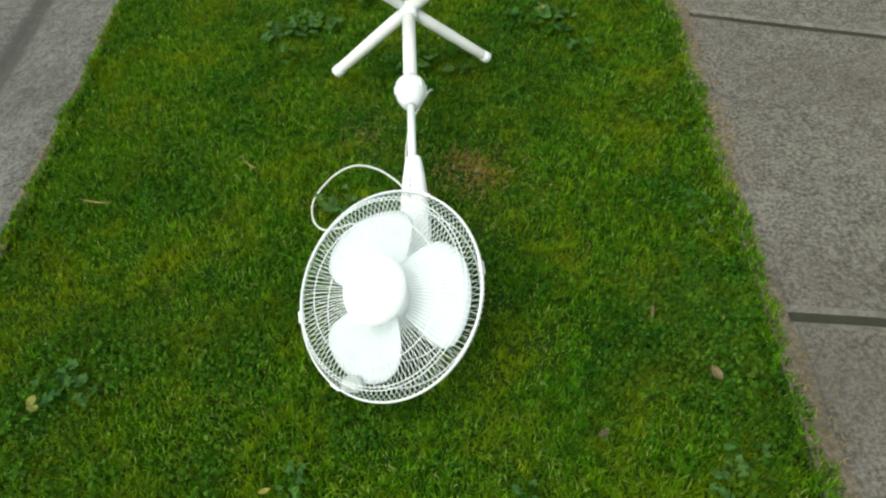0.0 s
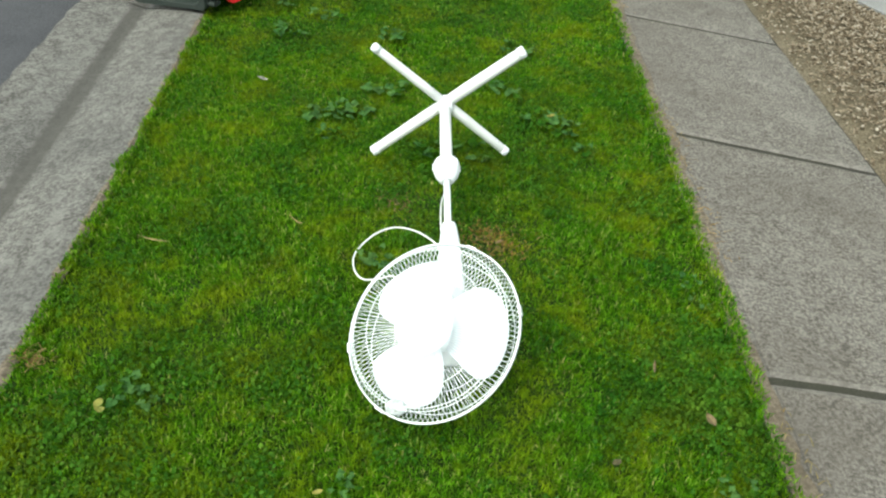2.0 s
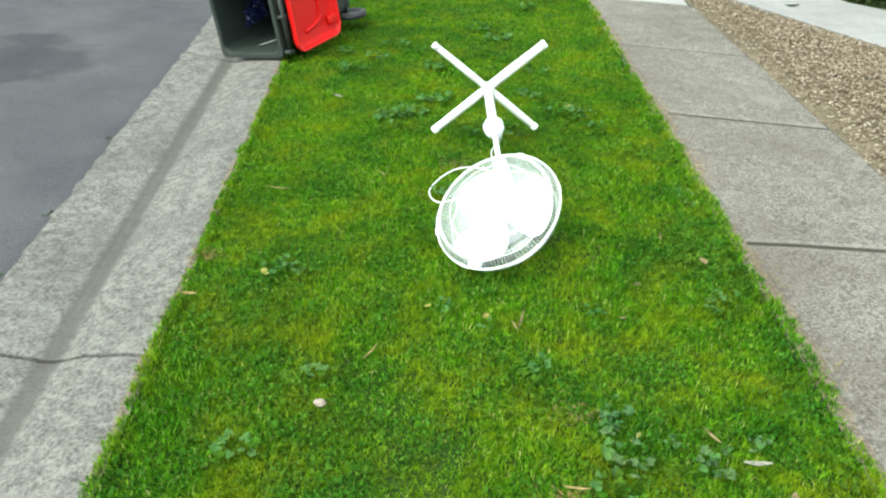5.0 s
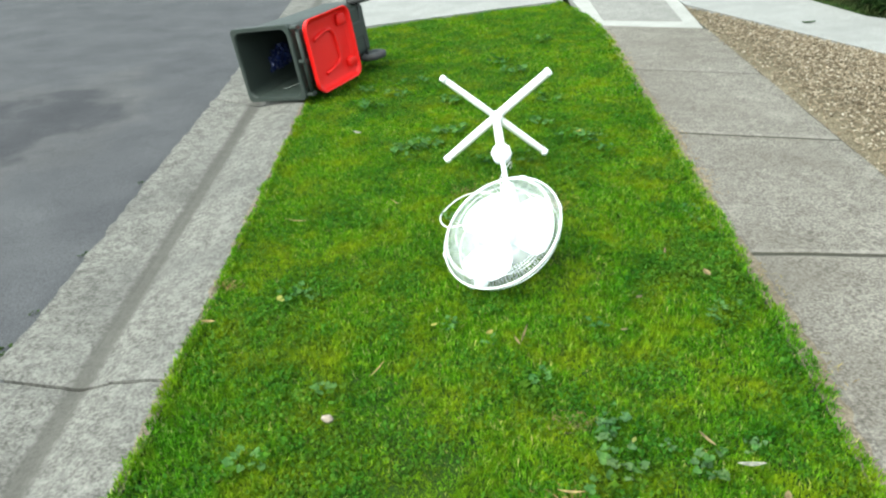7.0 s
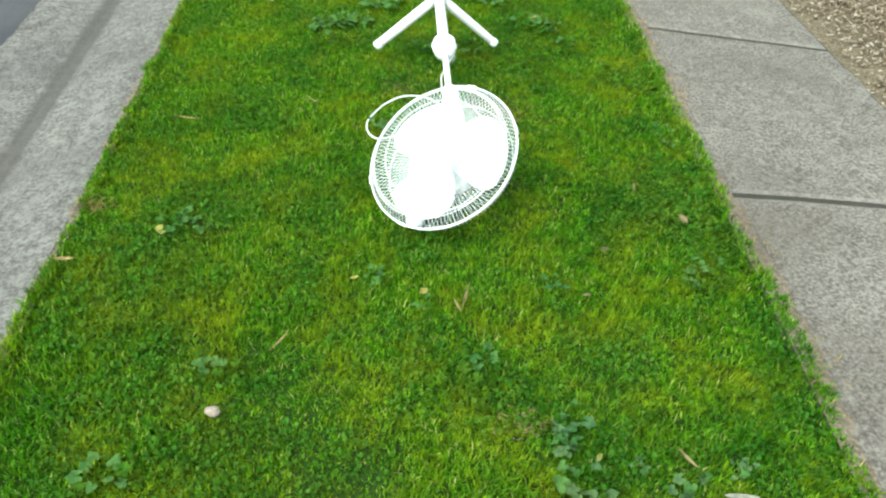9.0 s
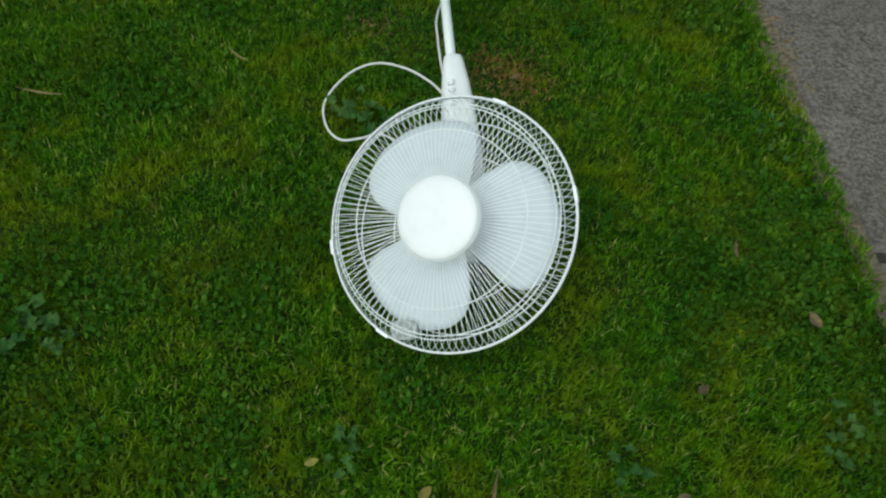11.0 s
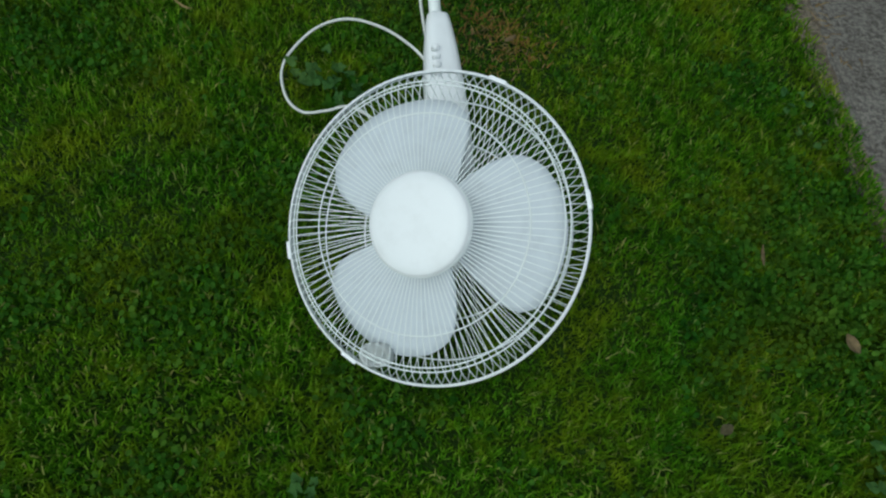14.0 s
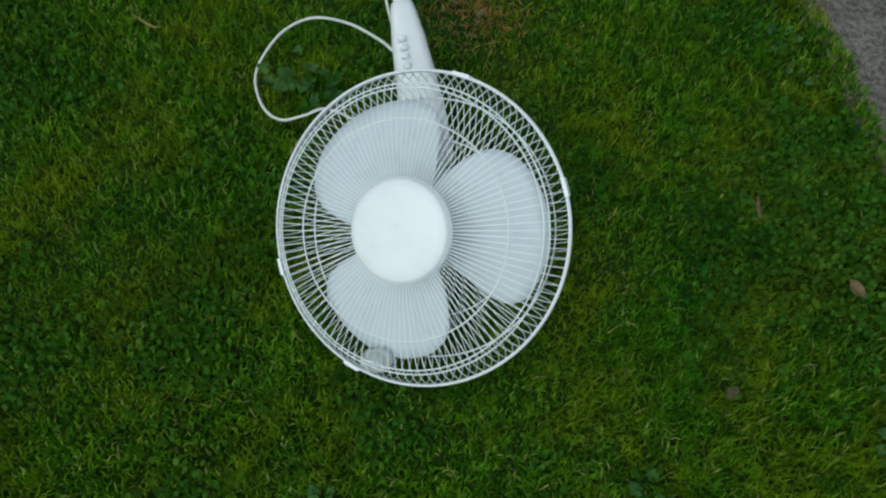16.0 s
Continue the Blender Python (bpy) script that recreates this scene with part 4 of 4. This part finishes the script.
litter("fallen_leaf", 0.575, -1.07, 0.034, 0.022, 10, DEAD, "flat greyish fallen leaf on the lawn", 0.05)
litter("fallen_leaf", 0.62, -1.04, 0.03, 0.016, 70, DEAD, "small curled brown leaf on the lawn", 0.6)
litter("twig", 0.17, -1.02, 0.06, 0.008, -12, STRAW, "short dry twig on bare dirt")
litter("twig", 0.15, -1.06, 0.04, 0.007, 8, STRAW, "short dry twig on bare dirt")
litter("fallen_leaf", 0.33, -0.86, 0.02, 0.01, 60, YELLOW, "small pale dry leaf among weeds")
# thatch: dead straw in bare spots
def spots_round(points, n, seed):
    r = np.random.default_rng(seed)
    xs_, ys_ = [], []
    for x, y, s in points:
        xs_.append(r.normal(x, s, n))
        ys_.append(r.normal(y, s * 0.8, n))
    return np.concatenate(xs_), np.concatenate(ys_)


blades("thatch", 4, spots_round([(0.2, 0.55, 0.06), (-0.13, 0.757, 0.045), (0.15, 0.63, 0.05), (-0.95, 0.0, 0.02), (0.2, -0.74, 0.03), (0.15, -1.03, 0.03)], 85, 7),
       (0.012, 0.03), (0.0018, 0.0032), (0.7, 1.45), STRAW, "dead brown straw showing through the lawn", 0.01)
blades("thatch", 8, spots_round([(0.21, 0.55, 0.045), (0.16, 0.62, 0.04)], 110, 27), (0.012, 0.03), (0.0018, 0.0034), (0.6, 1.4), RUST, "rusty orange dead thatch in the lawn", 0.02)
edge_y = np.random.default_rng(17).uniform(-1.2, 3.2, 420)
edge_x = 0.868 + np.random.default_rng(18).normal(0, 0.014, 420)
keep_e = field(edge_y, 0 * edge_y, 5, 19) > 0.45
blades("edge_straw", 9, (edge_x[keep_e], edge_y[keep_e]), (0.012, 0.04), (0.0018, 0.0034), (1.3, 1.56), STRAW, "dry straw strewn along the path edge", 0.03)


# clover between the grass
def clover(n, y0, y1, seed, clump=None):
    """Leaflets where a random field is high, or thick about one clump (x, y and its two half widths)."""
    def thick(x, y, r):
        if clump is None:
            return field(x, y, 6, 41) + 0.6 * field(x, y, 19, 42) + r.normal(0, 0.15, len(x)) > 0.84
        far = np.hypot((x - clump[0]) / clump[2], (y - clump[1]) / clump[3])
        return far + 0.5 * field(x, y, 14, 43) + r.normal(0, 0.2, len(x)) < 1.1

    x, y = scatter(n, y0, y1, seed, lambda x, y, r: (x < 0.815 - 0.07 * np.maximum(0, y - 3.3) ** 2) & (x > -0.975 - 0.092 * y) & thick(x, y, r))
    r = np.random.default_rng(seed)
    m = len(x)
    size = r.uniform(0.0022, 0.0052, m)
    c = np.stack([x, y, FALL * np.clip(x, -1.3, 3) + r.uniform(-0.016, 0.006, m)], 1)
    tilt = r.normal(0, 0.6, (m, 2))
    ang = np.arange(6) * np.pi / 3
    ring = np.stack([np.cos(ang), np.sin(ang)], 1)
    off = ring[None] * size[:, None, None]
    zz = (off * tilt[:, None, :]).sum(-1)
    V = c[:, None, :] + np.concatenate([off, zz[..., None]], 2)
    me = bpy.data.meshes.new("clover")
    me.vertices.add(m * 6)
    me.vertices.foreach_set("co", V.astype(np.float32).ravel())
    me.loops.add(m * 6)
    me.loops.foreach_set("vertex_index", np.arange(m * 6, dtype=np.int32))
    me.polygons.add(m)
    me.polygons.foreach_set("loop_start", np.arange(0, m * 6, 6, dtype=np.int32))
    me.update(calc_edges=True)
    me.materials.append(CLOVER)
    return tagged(new("clover", me), "small dark green clover leaves in the lawn", "clover", "", "stuff")


clover(300000, -1.6, 5.4, 21)
clover(90000, -0.5, 0.45, 22, (0.68, 0.02, 0.17, 0.26))


# wood chips on the garden bed
def chips(n, seed):
    r = np.random.default_rng(seed)
    y = r.uniform(-1.2, 4.7, n)
    x = 1.54 + 1.3 * r.beta(1.8, 1.0, n)
    ok = (x > 1.53 + 0.2 * field(x, y, 7, 61) * r.uniform(0, 1, n)) & (x < 2.42 - 0.375 * (y - 2.42)) & (x > 1.52)
    x, y = x[ok], y[ok]
    m = len(x)
    L, W, H = r.uniform(0.006, 0.022, m), r.uniform(0.004, 0.011, m), r.uniform(0.002, 0.005, m)
    base = np.array([[-1, -1, -1], [1, -1, -1], [1, 1, -1], [-1, 1, -1], [-0.8, -0.7, 1], [0.9, -0.8, 1], [0.7, 0.8, 1], [-0.9, 0.7, 1]]) / 2
    P = base[None] * np.stack([L, W, H], 1)[:, None]
    a, t, u = r.uniform(0, 6.28, m), r.normal(0, 0.35, m), r.normal(0, 0.35, m)
    P[..., 2] += P[..., 0] * t[:, None] + P[..., 1] * u[:, None]
    ca, sa = np.cos(a)[:, None], np.sin(a)[:, None]
    X, Y = P[..., 0] * ca - P[..., 1] * sa, P[..., 0] * sa + P[..., 1] * ca
    Z = P[..., 2] + (FALL * x - 0.016 + r.uniform(0, 0.016, m))[:, None]
    V = np.stack([X + x[:, None], Y + y[:, None], Z], -1).reshape(-1, 3)
    q = np.array([[0, 3, 2, 1], [4, 5, 6, 7], [0, 1, 5, 4], [1, 2, 6, 5], [2, 3, 7, 6], [3, 0, 4, 7]])
    F = (np.arange(m)[:, None, None] * 8 + q[None]).reshape(-1)
    me = bpy.data.meshes.new("wood_chips")
    me.vertices.add(m * 8)
    me.vertices.foreach_set("co", V.astype(np.float32).ravel())
    me.loops.add(len(F))
    me.loops.foreach_set("vertex_index", F.astype(np.int32))
    me.polygons.add(m * 6)
    me.polygons.foreach_set("loop_start", np.arange(0, len(F), 4, dtype=np.int32))
    me.update(calc_edges=True)
    me.materials.append(CHIP)
    return tagged(new("wood_chips", me), "tan and brown wood chips on the garden bed", "mulch", "", "stuff")


chips(60000, 31)


# shrub and lawn beyond the drive
def shrub(x, y, r, h, n, label):
    rr = random.Random(int(x * 100))
    t = thing("shrub", label, "shrub", pose(x, y, ground_z(x) - 0.02))
    bm = bmesh.new()
    for k in range(7):
        a = k * 0.9
        sweep(bm, [(0, 0, 0), (0.3 * r * math.cos(a), 0.3 * r * math.sin(a), 0.4 * h), (0.75 * r * math.cos(a), 0.75 * r * math.sin(a), 0.8 * h)], [0.012, 0.008, 0.003], 5)
    part("stems", bm, STRAW, t)
    bm = bmesh.new()
    for k in range(n):
        u = Vector((rr.gauss(0, 1), rr.gauss(0, 1), rr.gauss(0, 1))).normalized() * rr.uniform(0.5, 1.0)
        p = Vector((u.x * r, u.y * r, h * 0.55 + u.z * h * 0.5)) * (1 + 0.2 * noise.noise(u * 3))
        e = Euler((rr.uniform(-1, 1), rr.uniform(-1, 1), rr.uniform(0, 6.28))).to_matrix()
        s = rr.uniform(0.02, 0.04)
        bm.faces.new([bm.verts.new(p + e @ Vector(q) * s) for q in ((-1, 0, 0), (0, -0.4, 0.1), (1, 0, 0), (0, 0.4, 0.1))])
    part("foliage", bm, SHRUB, t)
    return t


shrub(2.98, 3.95, 0.26, 0.34, 1500, "low dark green shrub at the edge of the far lawn")
shrub(2.86, 4.5, 0.24, 0.3, 1300, "low dark green shrub at the edge of the far lawn")
shrub(2.92, 3.72, 0.2, 0.26, 1300, "low dark green shrub at the edge of the far lawn")
shrub(3.05, 4.2, 0.26, 0.34, 1300, "low dark green shrub at the edge of the far lawn")
shrub(3.3, 3.45, 0.3, 0.36, 1300, "low dark green shrub at the edge of the far lawn")
rfar = np.random.default_rng(77)
fx, fy = rfar.uniform(2.3, 5.5, 40000), rfar.uniform(1.8, 8.0, 40000)
okf = fx > np.where(fy < 3.6, 2.73 + (3.6 - fy) * 0.76, np.where(fy < 4.6, 2.73 - (fy - 3.6) * 0.17, 2.56 - (fy - 4.6) * 0.18)) + 0.02
blades("lawn", 5, (fx[okf], fy[okf]), (0.03, 0.07), (0.004, 0.008), (0.15, 1.0), SHADED_LAWN, "dull patchy lawn beyond the side driveway, shade put into its colour")
litter("fallen_leaf", 2.27, 3.5, 0.09, 0.045, -30, SHRUB, "dark green fallen leaf on the concrete drive", z=0.012)
